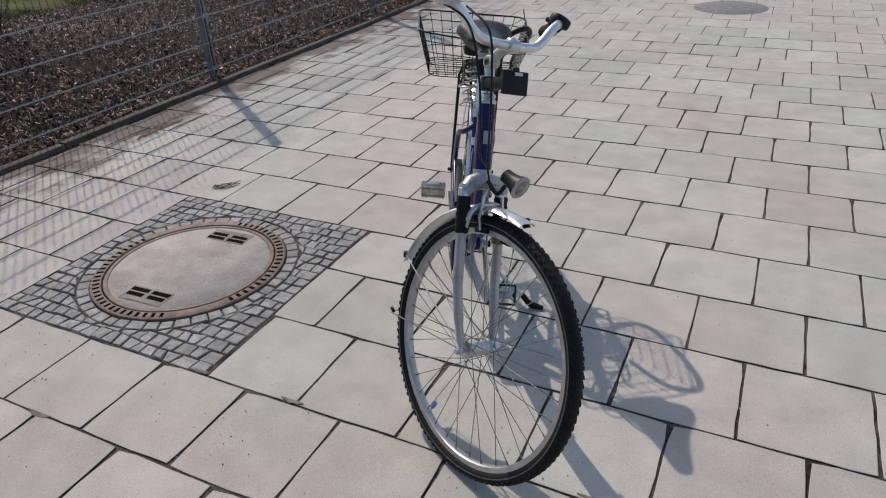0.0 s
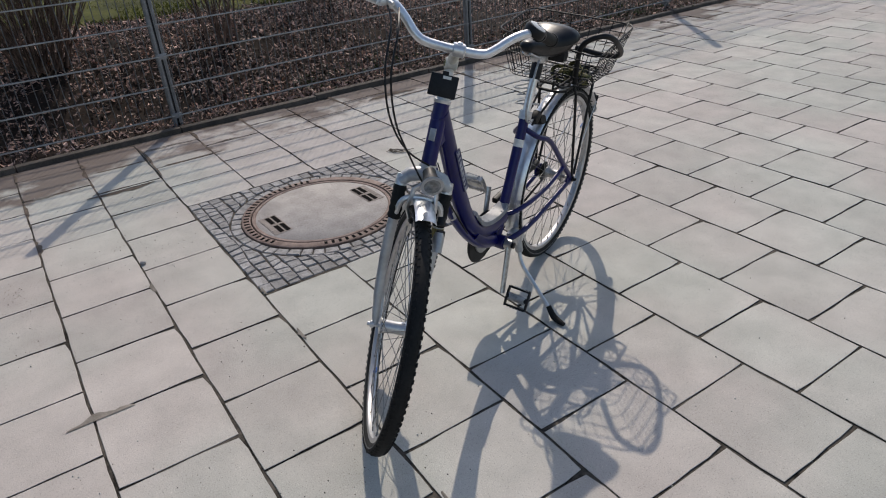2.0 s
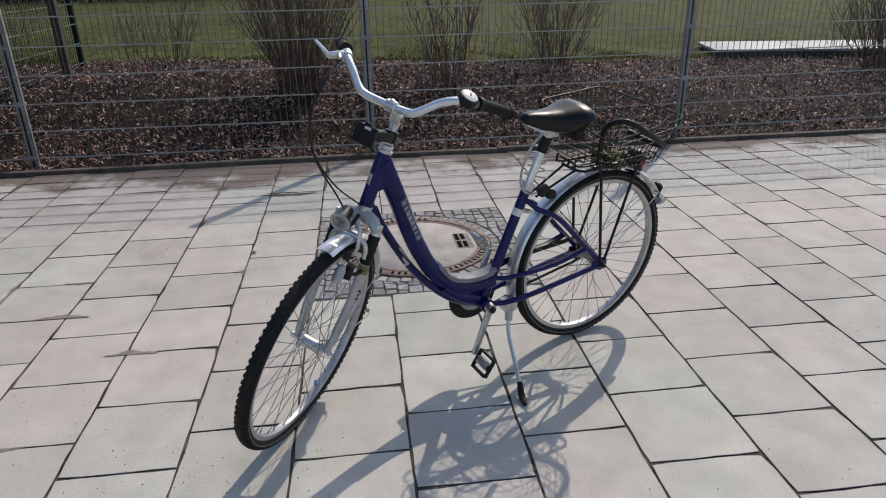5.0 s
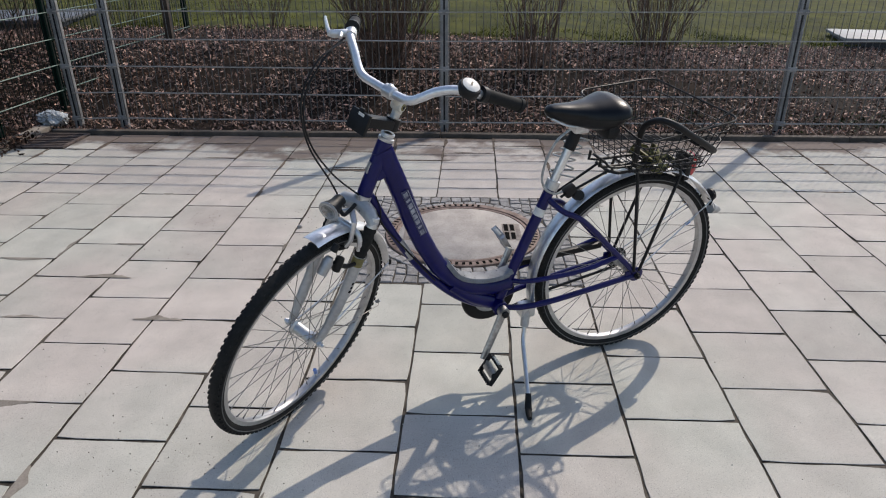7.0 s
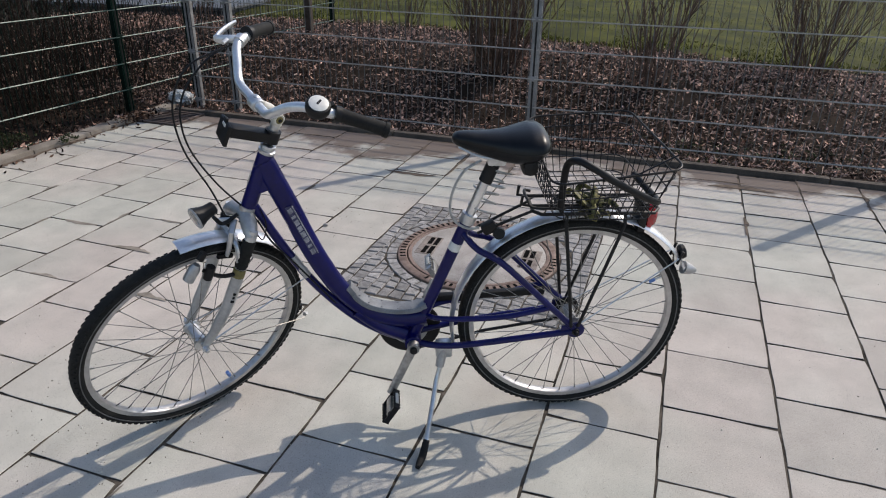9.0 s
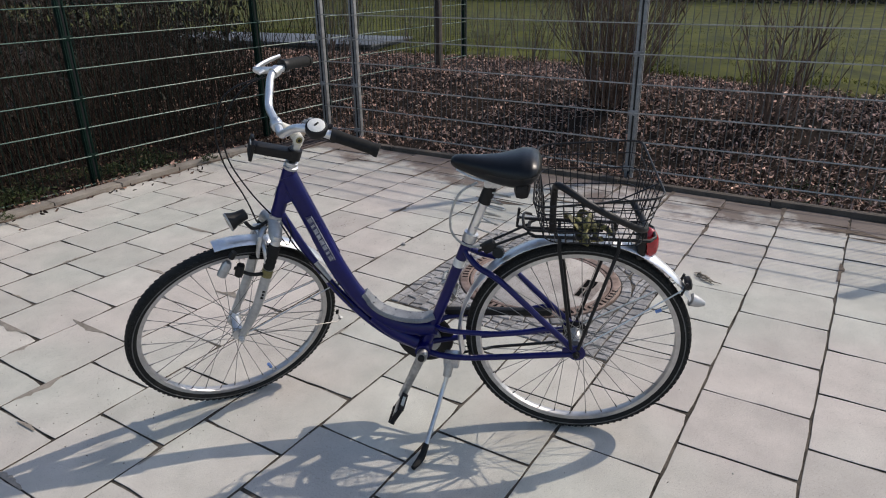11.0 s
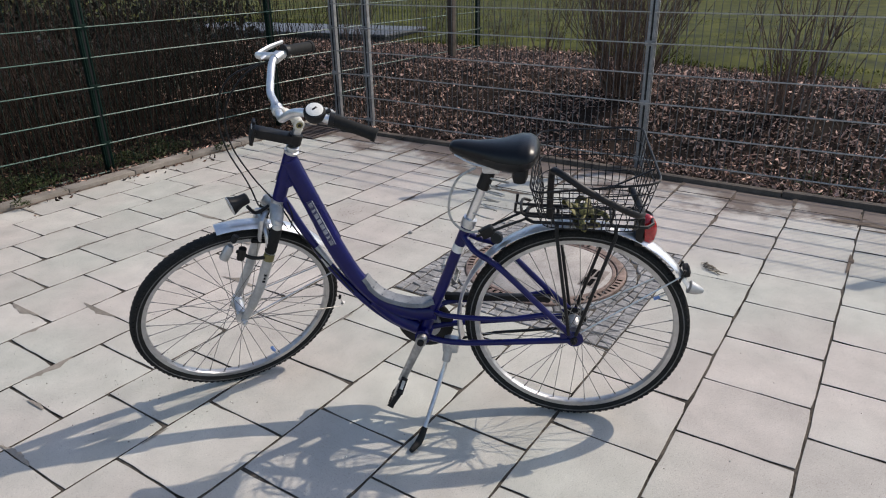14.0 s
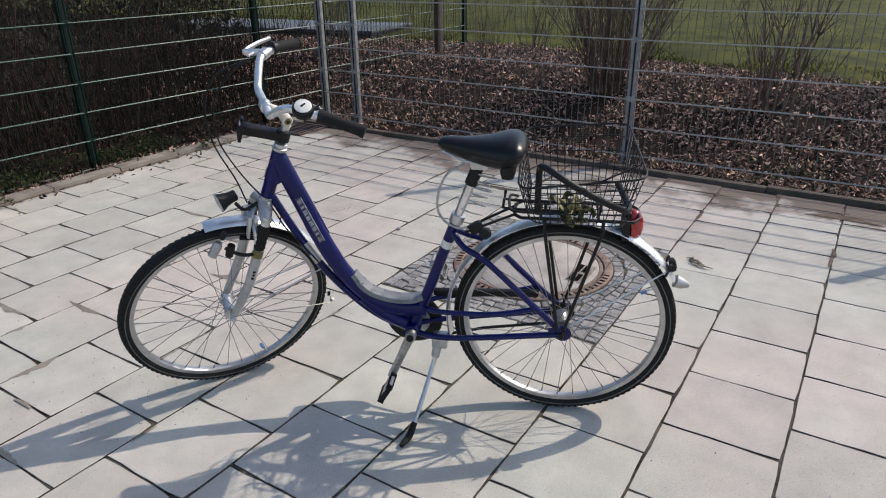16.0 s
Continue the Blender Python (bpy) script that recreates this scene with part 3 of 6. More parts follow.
def shrub(x, y, height, spread, stems, label, thick=0.006, name="shrub"):
    bush = thing(name, label, "shrub", pose(x, y, bank(x, y) - 0.01), "bare shrubs in the leaf bed")
    bm = bmesh.new()
    for k in range(int(stems * 1.1)):
        a, r = random.uniform(0, 6.28), spread * 0.30 * math.sqrt(random.random())
        stem_lines(bm, (r * math.cos(a), r * math.sin(a), 0), height * random.uniform(0.6, 1.05), spread * random.uniform(0.1, 0.95), a + random.gauss(0, 0.5), thick * random.uniform(0.5, 1.05), 2)
    part("stem_clump", bm, TWIG, bush)["kind"] = "stuff"
    bm = bmesh.new()
    for k in range(int(stems * 1.3)):
        a, r = random.uniform(0, 6.28), spread * 0.75 * math.sqrt(random.random())
        stem_lines(bm, (r * math.cos(a), r * math.sin(a), height * random.uniform(0.25, 0.6)), height * random.uniform(0.25, 0.5), random.uniform(0.2, 0.7), a + random.gauss(0, 0.8), thick * 0.42, 1)
    part("twig_clump", bm, TWIG, bush)["kind"] = "stuff"
    return bush


shrub(-5.2, 1.05, 1.4, 0.62, 85, "tall dense leafless shrub with upright brown stems", 0.008)
shrub(-5.1, 2.4, 1.0, 0.6, 16, "loose leafless shrub with forked pale stems", 0.011)
shrub(-6.1, 3.75, 1.3, 0.6, 50, "upright leafless shrub at the edge of the lawn", 0.007)
shrub(-6.75, -0.45, 1.0, 0.45, 14, "thin leafless shrub at the edge of the lawn", 0.006)
shrub(-7.0, -2.3, 1.0, 0.45, 10, "thin leafless shrub beside a wooden stake", 0.006)
shrub(-6.6, 8.2, 1.2, 0.9, 62, "spreading leafless shrub before a pale low platform", 0.012)
shrub(-8.05, 8.55, 1.0, 0.4, 10, "thin leafless shrub growing beside the pale platform", 0.007)
shrub(-7.8, 11.5, 1.6, 0.5, 80, "dense dark leafless shrub in the far leaf bed", 0.011)
shrub(-5.6, -2.6, 1.4, 0.9, 40, "dense leafless shrub behind the fence corner", 0.006)
shrub(-5.75, -0.5, 0.8, 0.4, 9, "small sparse leafless shrub in the leaf bed", 0.005)
shrub(-7.4, 13.8, 1.2, 0.6, 24, "leafless shrub beside a dark tree trunk", 0.009)
shrub(-8.4, 13.1, 1.3, 0.5, 24, "spreading leafless shrub far along the fence", 0.008)

bm = bmesh.new()
for k in range(1300):
    x, y = random.uniform(-4.6, 2.4), -2.15 - abs(random.gauss(0, 0.8))
    stem_lines(bm, (x, y, 0), random.uniform(0.7, 2.0), random.uniform(0.05, 0.45), random.uniform(0, 6.28), random.uniform(0.003, 0.007), 1)
tagged(part("hedge_stems", bm, TWIG_SHADED), "thicket of bare brown hedge stems, shade-darkened in colour, behind the green fence", "hedge", kind="stuff")
bm = bmesh.new()
for k in range(420):
    x, y = random.uniform(-4.4, 2.0), random.uniform(-2.5, -1.62)
    stem_lines(bm, (x, y, 0), random.uniform(0.15, 0.5), random.uniform(0.3, 1.5), random.uniform(0, 6.28), 0.0022, 1)
tagged(part("dry_stalks", bm, TWIG_SHADED), "dry stalks and weeds at the foot of the hedge, shade-darkened in colour", "dry weeds", kind="stuff")


def hedge_wall(name, x0, x1, y0, y1, height, count, material, label, leaf=0.14):
    """A dense hedge of many small leaves."""
    vs, fs = [], []
    for k in range(count):
        x, y, z = random.uniform(x0, x1), random.uniform(y0, y1), height * random.random()
        m = pose(x, y, z, random.uniform(0, 360), random.uniform(0, 360), random.uniform(0, 360))
        s = random.uniform(0.3, 1.0) * leaf
        n = len(vs)
        for p in ((-s, 0, 0), (0, -0.5 * s, 0), (s, 0, 0.2 * s), (0, 0.5 * s, 0)):
            vs.append(tuple(m @ Vector(p)))
        fs.append((n, n + 1, n + 2, n + 3))
    return tagged(raw(name, vs, fs, material), label, "hedge", kind="stuff")


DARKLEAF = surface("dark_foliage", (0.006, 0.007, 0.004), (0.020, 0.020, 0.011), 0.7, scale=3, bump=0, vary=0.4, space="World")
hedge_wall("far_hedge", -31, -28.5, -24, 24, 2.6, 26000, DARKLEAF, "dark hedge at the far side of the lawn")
# the middle leaf mass is an added backdrop for the shaded depth behind stems
hedge_wall("near_hedge", -5.5, 3.5, -5.2, -3.7, 2.6, 42000, DARKLEAF, "dark leafy backdrop added for the shaded depth behind the bare hedge stems", 0.055)
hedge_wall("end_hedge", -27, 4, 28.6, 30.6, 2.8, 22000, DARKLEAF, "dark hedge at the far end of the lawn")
sheet("hedge_bank", -34, -31, -40, 40, 0.3, SOIL, "dark shaded earth bank behind the far hedge", "ground")


def tree(x, y, radius, height, label):
    t = thing("tree", label, "tree", pose(x, y, 0), "trees at the end of the bed")
    pts = [(0.02 * noise.noise((k, x, y)) * 3, 0.05 * noise.noise((k, y, x)), height * k / 8 - 0.05) for k in range(9)]
    part("trunk", tube(pts, [radius * (1.25 if k == 0 else 1 - 0.05 * k) for k in range(9)], 12), BARK, t)
    bm = bmesh.new()
    for k in range(14):
        stem_lines(bm, (0, 0, height * random.uniform(0.55, 0.95)), random.uniform(1.0, 1.9), random.uniform(0.6, 1.6), random.uniform(0, 6.28), radius * 0.3, 2)
    part("limbs", bm, BARK, t)
    return t


tree(-6.7, 12.0, 0.12, 4.2, "dark tree trunk at the far end of the leaf bed")
tree(-8.6, 16.1, 0.10, 4.0, "slim dark tree trunk at the far end of the leaf bed")

stake = thing("wooden_stake", "weathered dark wooden stake standing in the leaf bed", "stake", pose(-6.0, -1.3, bank(-6.0, -1.3)))
part("stake", box(bmesh.new(), (0, 0, 0.50), (0.072, 0.072, 1.2), bevel=0.008), BARK, stake)


def platform(x0, x1, y0, y1, top, turn, label, cover=PLATE):
    """A low sheet-covered platform with a dark recessed base."""
    p = thing("low_platform", label, "platform", pose((x0 + x1) / 2, (y0 + y1) / 2, bank((x0 + x1) / 2, (y0 + y1) / 2), 0, 0, turn))
    w, d = x1 - x0, y1 - y0
    part("base", box(bmesh.new(), (0, 0, top / 2 - 0.03), (w - 0.12, d - 0.12, top), bevel=0.01), PLATE_SIDE, p)
    n = max(1, round(d / 1.25))
    for k in range(n):
        part("cover_sheet", box(bmesh.new(), (0, -d / 2 + d * (k + 0.5) / n, top), (w, d / n - 0.01, 0.035), bevel=0.006), cover, p)
    return p


platform(-8.69, -7.69, 6.72, 10.45, 0.115, -11.6, "low pale grey sheet-covered platform on the lawn")
platform(-20, -11, 26.9, 27.7, 0.26, 0, "long pale low platform far off before the end hedge")
platform(-7.85, -6.55, -7.0, -3.0, 0.10, 8, "low grey sheet-covered platform on the lawn beside the hedge", PLATE_WORN)


# ---- manhole ----
CX, CY, RING = -1.965, 1.838, 0.3925
manhole = thing("manhole_cover", "round manhole cover with a rusty slotted iron ring and concrete infill", "manhole cover", pose(CX, CY, 0))
bm = lathe(bmesh.new(), [(0.392, -0.09), (0.392, 0.007), (0.388, 0.010), (0.352, 0.010), (0.349, 0.006), (0.349, -0.06), (0.30, -0.09)], seg=96)
part("frame_base", bm, IRON, manhole)
slot = None
for k in range(72):
    a = 5.0 * k
    if 8 < a < 74 or 207 < a < 243:      # stretches of the ring that are clogged with dirt
        continue
    # closed black block in place of the shade inside a slot
    if slot is None:
        ob = slot = part("drain_slot", box(bmesh.new(), (0.3690, 0, 0.0085), (0.027, 0.014, 0.004)), HOLE_SHADE, manhole, smooth=False)
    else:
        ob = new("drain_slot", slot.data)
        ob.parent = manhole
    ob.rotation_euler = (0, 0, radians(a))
part("gap_shade", lathe(bmesh.new(), [(0.3495, -0.05), (0.3495, 0.002), (0.343, 0.002), (0.343, -0.05)], seg=72), HOLE_SHADE, manhole)
part("cover_rim", lathe(bmesh.new(), [(0.344, -0.05), (0.344, 0.006), (0.341, 0.009), (0.328, 0.009), (0.325, 0.006), (0.325, -0.05)], seg=96), IRON, manhole)
part("concrete_infill", lathe(bmesh.new(), [(0.326, -0.04), (0.326, 0.0045), (0.322, 0.0075), (0.0, 0.009)], seg=72), COVER, manhole, "worn speckled concrete infill")
for sgn in (-1, 1):
    seat = part("vent_plate", box(bmesh.new(), (sgn * 0.252, 0, 0.0065), (0.092, 0.205, 0.0062), bevel=0.0025), VENT_PLATE, manhole)
    part("vent_pad", box(bmesh.new(), (sgn * 0.286, 0, 0.0100), (0.018, 0.12, 0.002), bevel=0.0008), VENT_PLATE, seat)
    for i in (0, 1):
        for j in (-1, 1):
            part("vent_shade", box(bmesh.new(), (sgn * (0.226 + 0.031 * i), j * 0.052, 0.0090), (0.0225, 0.088 - 0.008 * i, 0.003), pose(0, 0, 0), 0.001), HOLE_SHADE, seat, smooth=False)
manhole.rotation_euler = (0, 0, radians(92))

# ---- granite setts round the manhole ----
setts = thing("sett_paving", "small grey granite setts laid round the manhole cover", "sett paving")
setts["kind"] = "structure"
tagged(part("sett_bed", box(bmesh.new(), ((PATCH[0] + PATCH[1]) / 2, (PATCH[2] + PATCH[3]) / 2, -0.0165), (PATCH[1] - PATCH[0], PATCH[3] - PATCH[2], 0.024)), SETT_JOINT, setts), "dark joint filling")


def sett(corners):
    """One sett from the four corners of its cell: split sides, slightly uneven flat top."""
    c = sum((Vector((x, y, 0)) for x, y in corners), Vector()) / 4
    lift = random.uniform(-0.002, 0.0025)
    tilt_x, tilt_y = random.gauss(0, 0.018), random.gauss(0, 0.018)
    vs = []
    for inset, z in ((0.0014, -0.02), (0.0018, -0.0050), (0.0030, -0.0014), (0.0056, 0.0008)):
        for x, y in corners:
            d = Vector((x, y, 0)) - c
            d = d * (1 - (inset + 0.0016 * random.random()) * 1.35 / max(d.length, 0.012))
            vs.append((d.x, d.y, z + (tilt_x * d.x + tilt_y * d.y + random.uniform(-0.0006, 0.0006) if z > 0 else 0)))
    fs = [(12, 13, 14, 15)] + [(a + k, a + (k + 1) % 4, a + 4 + (k + 1) % 4, a + 4 + k) for a in (0, 4, 8) for k in range(4)]
    ob = raw("sett", vs, fs, GRANITE, setts)
    ob.location = c + Vector((0, 0, lift))


def off_cover(x, y, clear=0.449):
    """Corners that fall under the ring of setts are pushed out to its edge."""
    d = math.hypot(x - CX, y - CY)
    return (x, y) if d >= clear else (CX + (x - CX) * clear / d, CY + (y - CY) * clear / d)


RING_COUNT = 46
cuts = [2 * math.pi * (k + random.uniform(-0.14, 0.14)) / RING_COUNT for k in range(RING_COUNT)]
for k in range(RING_COUNT):
    a, c = cuts[k], cuts[(k + 1) % RING_COUNT]
    rims = [0.447 + random.uniform(-0.003, 0.003) for _ in range(2)]
    sett([(CX + q * math.cos(t), CY + q * math.sin(t)) for q, t in ((0.3945, a), (rims[0], a), (rims[1], c), (0.3945, c))])
SETT_ROWS = 19
depth = (PATCH[3] - PATCH[2]) / SETT_ROWS


def row_line(j, x):
    """The wavering joint below row j."""
    if j == 0 or j == SETT_ROWS:
        return PATCH[2] + depth * j
    return PATCH[2] + depth * j + 0.013 * noise.noise((x * 5.0, j * 3.7, 1.0)) + 0.008 * noise.noise((x * 31.0, j * 9.1, 2.0))


for j in range(SETT_ROWS):
    xs = [PATCH[0]]
    while xs[-1] < PATCH[1] - 0.085:
        xs.append(xs[-1] + random.uniform(0.044, 0.068))
    xs.append(PATCH[1])
    tips = [(x + (random.gauss(0, 0.0065) if 0 < k < len(xs) - 1 else 0), x + (random.gauss(0, 0.0065) if 0 < k < len(xs) - 1 else 0)) for k, x in enumerate(xs)]
    for (a0, a1), (b0, b1) in zip(tips, tips[1:]):
        mx, my = (a0 + b1) / 2, PATCH[2] + depth * (j + 0.5)
        quad = [off_cover(x, row_line(jj, x)) for x, jj in ((a0, j), (b0, j), (b1, j + 1), (a1, j + 1))]
        area = 0.5 * abs((quad[2][0] - quad[0][0]) * (quad[3][1] - quad[1][1]) - (quad[3][0] - quad[1][0]) * (quad[2][1] - quad[0][1]))
        if area > 0.0007 and math.hypot(mx - CX, my - CY) > 0.43:
            sett(quad)

# ---- corner drain, second cover, small things on the paving ----
drain = thing("drain_grate", "rusty iron slotted drain grate at the corner of the paving", "drain grate", pose(-3.545, -1.235, 0, 0, 0, 0))
bm = bmesh.new()
for s in (-1, 1):
    box(bm, (s * 0.175, 0, 0.002), (0.028, 0.37, 0.022), bevel=0.003)
    box(bm, (0, s * 0.171, 0.002), (0.322, 0.028, 0.022), bevel=0.003)
part("grate_frame", bm, GRATE, drain)
# flat black sheet painted as the shaded depth under the bars
part("shaft_shade", box(bmesh.new(), (0, 0, -0.004), (0.35, 0.34, 0.004)), HOLE_SHADE, drain, smooth=False)
for k in range(7):
    part("bar", box(bmesh.new(), (-0.129 + 0.043 * k, 0, 0.003), (0.019, 0.318, 0.016), bevel=0.003), GRATE, drain)

far_cover = thing("manhole_cover", "grey round iron manhole cover far off in the paving", "manhole cover", pose(-0.40, 7.92, 0))
part("lid", lathe(bmesh.new(), [(0.36, -0.05), (0.36, 0.001), (0.352, 0.004), (0.0, 0.005)], seg=48), GRANITE, far_cover)

bag = thing("plastic_bag", "crumpled clear plastic bag lying on the soil at the corner kerb", "plastic bag", pose(-3.99, -1.475, 0.02, 0, 0, 60))
bm = bmesh.new()
bmesh.ops.create_icosphere(bm, subdivisions=4, radius=1.0)
for v in bm.verts:
    d = v.co.copy()
    f = 1 + 0.30 * noise.noise(d * 1.7) + 0.34 * abs(noise.noise(d * 3.9)) - 0.14 * abs(noise.noise(d * 9.0))
    v.co = Vector((0.130 * d.x * f, 0.085 * d.y * f, max(0.065 * d.z * f + 0.035, -0.02)))
part("bag_film", bm, PET, bag, smooth=False)

weed = thing("weed_tuft", "small grey-green weed growing on the worn kerb", "weed", pose(-2.66, -1.40, 0.03), group="weeds on the kerb")
vs, fs = [], []
for k in range(90):
    a, q = random.uniform(0, 6.28), random.uniform(0.01, 0.085)
    x, y, h = q * math.cos(a), 0.6 * q * math.sin(a), random.uniform(0.004, 0.05) * (1.2 - q * 9)
    m = pose(x, y, max(h, 0.003), random.gauss(0, 30), random.gauss(0, 30), random.uniform(0, 360))
    s, n = random.uniform(0.008, 0.018), len(vs)
    vs.extend(tuple(m @ Vector(p)) for p in ((-s, 0, 0), (0, -0.4 * s, 0), (s, 0, 0.2 * s), (0, 0.4 * s, 0)))
    fs.append((n, n + 1, n + 2, n + 3))
raw("leaf_rosette", vs, fs, IVY, weed)
copy_thing(weed, pose(-1.05, -1.37, 0.03, 0, 0, 130) @ Matrix.Scale(0.8, 4))

# sand washed out of the joints, damp earth near the bed, grit
def spill(vs, fs, x, y, run, length, width, side, z):
    """A lens-shaped film of sand along a joint; run is 'x' or 'y'."""
    n, k = len(vs), 14
    for i in range(k + 1):
        t = i / k
        w = width * math.sin(math.pi * t) ** 0.8 * (0.7 + 0.5 * noise.noise((x * 5 + t * 4, y * 5, 0)) + 0.3 * noise.noise((t * 15, x * 9, y * 7)))
        for across, h in ((-0.004, z), (w * 0.6, z), (w, z - 0.0015)):
            u, v = length * (t - 0.5), side * across
            vs.append((x + u, y + v, h) if run == "x" else (x + v, y + u, h))
    for i in range(k):
        for j in (0, 1):
            a = n + 3 * i + j
            fs.append((a, a + 3, a + 4, a + 1))


def near_joint(x, y):
    """The nearest joint of the paving: the place on it and the way it runs."""
    row = math.floor((y - ROW0) / PITCH)
    yj = ROW0 + PITCH * round((y - ROW0) / PITCH)
    off = (1.5 if row % 2 == 0 else 1.0) * PITCH
    xj = PITCH * round((x + off) / PITCH) - off
    return (x, yj, "x") if abs(y - yj) < abs(x - xj) else (xj, y, "y")


vs, fs = [], []
spots = [(-1.62, -0.23), (-1.72, -0.11), (-1.42, 0.24), (-1.09, 0.08), (-1.06, 0.64), (-0.53, 0.34), (-0.15, 0.62), (-0.32, 0.05), (-0.53, 0.30), (-0.92, -0.43), (-1.07, -0.07), (-1.65, -0.37), (0.21, 1.03), (-0.01, 0.62)]
for k in range(70):
    spots.append((random.uniform(-3.6, 0.8), -1.4 + abs(random.gauss(0, 1.0))))
taken = []
for k, (x, y) in enumerate(spots):
    x, y, run = near_joint(x, y)
    if any(math.hypot(x - u, y - v) < 0.16 for u, v in taken):
        continue
    taken.append((x, y))
    big = 1.0 if k < 14 else random.uniform(0.25, 0.7)
    spill(vs, fs, x, y, run, random.uniform(0.13, 0.26) * big, random.uniform(0.022, 0.042) * big, random.choice((-1, 1)), 0.0024 + 0.00002 * k)
bed_vs, bed_fs = [], []
for k in range(150):
    x, y, run = near_joint(-3.70 + abs(random.gauss(0, 0.45)), random.uniform(-1.2, 9.0))
    if PATCH[0] - 0.03 < x < PATCH[1] and PATCH[2] - 0.03 < y < PATCH[3] + 0.03:
        continue
    spill(bed_vs, bed_fs, x, y, run, random.uniform(0.10, 0.34), random.uniform(0.006, 0.030), random.choice((-1, 1)), 0.0021 + 0.00001 * k)
for k in range(46):
    x = random.uniform(-3.3, 0.9)
    spill(bed_vs, bed_fs, x, EDGE_Y + 0.004, "x", random.uniform(0.12, 0.42), random.uniform(0.012, 0.055), 1, 0.0026 + 0.00002 * k)
spill(bed_vs, bed_fs, -2.965, 1.09, "y", 0.36, 0.045, 1, 0.0042)
spill(bed_vs, bed_fs, -3.42, 3.10, "y", 0.40, 0.090, -1, 0.0043)
tagged(raw("trodden_earth", bed_vs, bed_fs, EARTH, smooth=True), "brown earth washed along the joints beside the leaf bed", "earth", kind="stuff")
tagged(raw("sand_spill", vs, fs, SPILL, smooth=True), "grey-brown sand washed out over the slab edges", "sand", kind="stuff")
vs, fs = [], []
for k in range(420):
    cx, cy, sp = random.choice(((-2.10, 0.46, 0.06), (-2.05, 0.95, 0.15), (-1.75, 0.35, 0.3), (-0.35, 1.25, 0.2), (-0.2, 0.95, 0.18), (-0.75, 0.62, 0.25), (-1.1, 1.15, 0.15), (-2.6, 1.1, 0.25), (-0.9, 3.3, 0.4), (-2.9, 0.3, 0.5)))
    x, y, q = cx + random.gauss(0, sp), cy + random.gauss(0, sp * 0.8), random.uniform(0.0010, 0.0025)
    if PATCH[0] < x < PATCH[1] and PATCH[2] < y < PATCH[3]:
        continue
    n, a = len(vs), random.uniform(0, 6.28)
    for i in range(4):
        vs.append((x + q * 1.3 * math.cos(a + i * 1.57) * random.uniform(0.6, 1.2), y + q * math.sin(a + i * 1.57), 0.001))
    vs.append((x, y, 0.002 + q))
    fs.extend((n + i, n + (i + 1) % 4, n + 4) for i in range(4))
tagged(raw("grit", vs, fs, JOINT), "dark crumbs of grit scattered on the pale slabs", "grit", kind="stuff")
vs, fs = [], []
for k in range(360):
    x, y, q = random.uniform(-3.2, 1.0), random.gauss(1.2, 1.3), random.uniform(0.0012, 0.0034)
    if y < EDGE_Y + 0.05 or PATCH[0] < x < PATCH[1] and PATCH[2] < y < PATCH[3]:
        continue
    n, a = len(vs), random.uniform(0, 6.28)
    for i in range(5):
        vs.append((x + q * math.cos(a + i * 1.257) * random.uniform(0.6, 1.3), y + q * math.sin(a + i * 1.257), 0.001))
    vs.append((x, y, 0.002 + 0.8 * q))
    fs.extend((n + i, n + (i + 1) % 5, n + 5) for i in range(5))
tagged(raw("grit", vs, fs, CREAM), "pale mortar crumbs scattered on the slabs", "grit", kind="stuff")

twig_thing = thing("fallen_twig", "short forked dry twig lying on a paving slab", "twig", pose(-2.385, 2.53, 0.003, 0, 0, 42) @ Matrix.Diagonal((0.72, 0.55, 0.9, 1)))
bm = bmesh.new()
for k in range(11):
    rng = random.Random(60 + k)
    x, y, a, l = rng.gauss(0, 0.045), rng.gauss(0, 0.014), rng.gauss(0.45, 0.5), rng.uniform(0.03, 0.085)
    dx, dy, z = math.cos(a) * l, math.sin(a) * l, rng.uniform(0.001, 0.010)
    sweep(bm, [(x - dx, y - dy, 0.002), (x, y + rng.gauss(0, 0.006), z + 0.004), (x + dx, y + dy, z)], [0.0015, rng.uniform(0.003, 0.006), 0.0015], 5, flat=rng.uniform(0.5, 1.6))
part("twig", bm, TWIG_PALE, twig_thing)


def pebble(x, y, r, material, label):
    bm = bmesh.new()
    bmesh.ops.create_icosphere(bm, subdivisions=2, radius=r)
    for v in bm.verts:
        v.co *= 1 + 0.25 * noise.noise(v.co * (1.3 / r))
        v.co.z = max(v.co.z * 0.7, -0.45 * r)
    ob = part("pebble", bm, material)
    ob.matrix_world = pose(x, y, 0.45 * r)
    return tagged(ob, label, "pebble")


pebble(-2.008, 0.985, 0.013, GRANITE, "small grey stone lying on the paving")


# ---- the bicycle ----
lean, face, SIZE = radians(5.9), radians(23.28), 1.012
left = Vector((math.cos(face) * math.cos(lean), math.sin(face) * math.cos(lean), -math.sin(lean)))
ahead = Vector((math.sin(face), -math.cos(face), 0))
upward = left.cross(ahead) * -1
upward = upward if upward.z > 0 else -upward
stand = Vector((-0.962, 2.4035, 0.001))
bike = thing("bicycle", "dark blue step-through bicycle with rear wire basket on its kickstand", "bicycle",
             Matrix(((ahead.x, left.x, upward.x, stand.x), (ahead.y, left.y, upward.y, stand.y), (ahead.z, left.z, upward.z, stand.z), (0, 0, 0, 1))) @ Matrix.Scale(SIZE, 4))
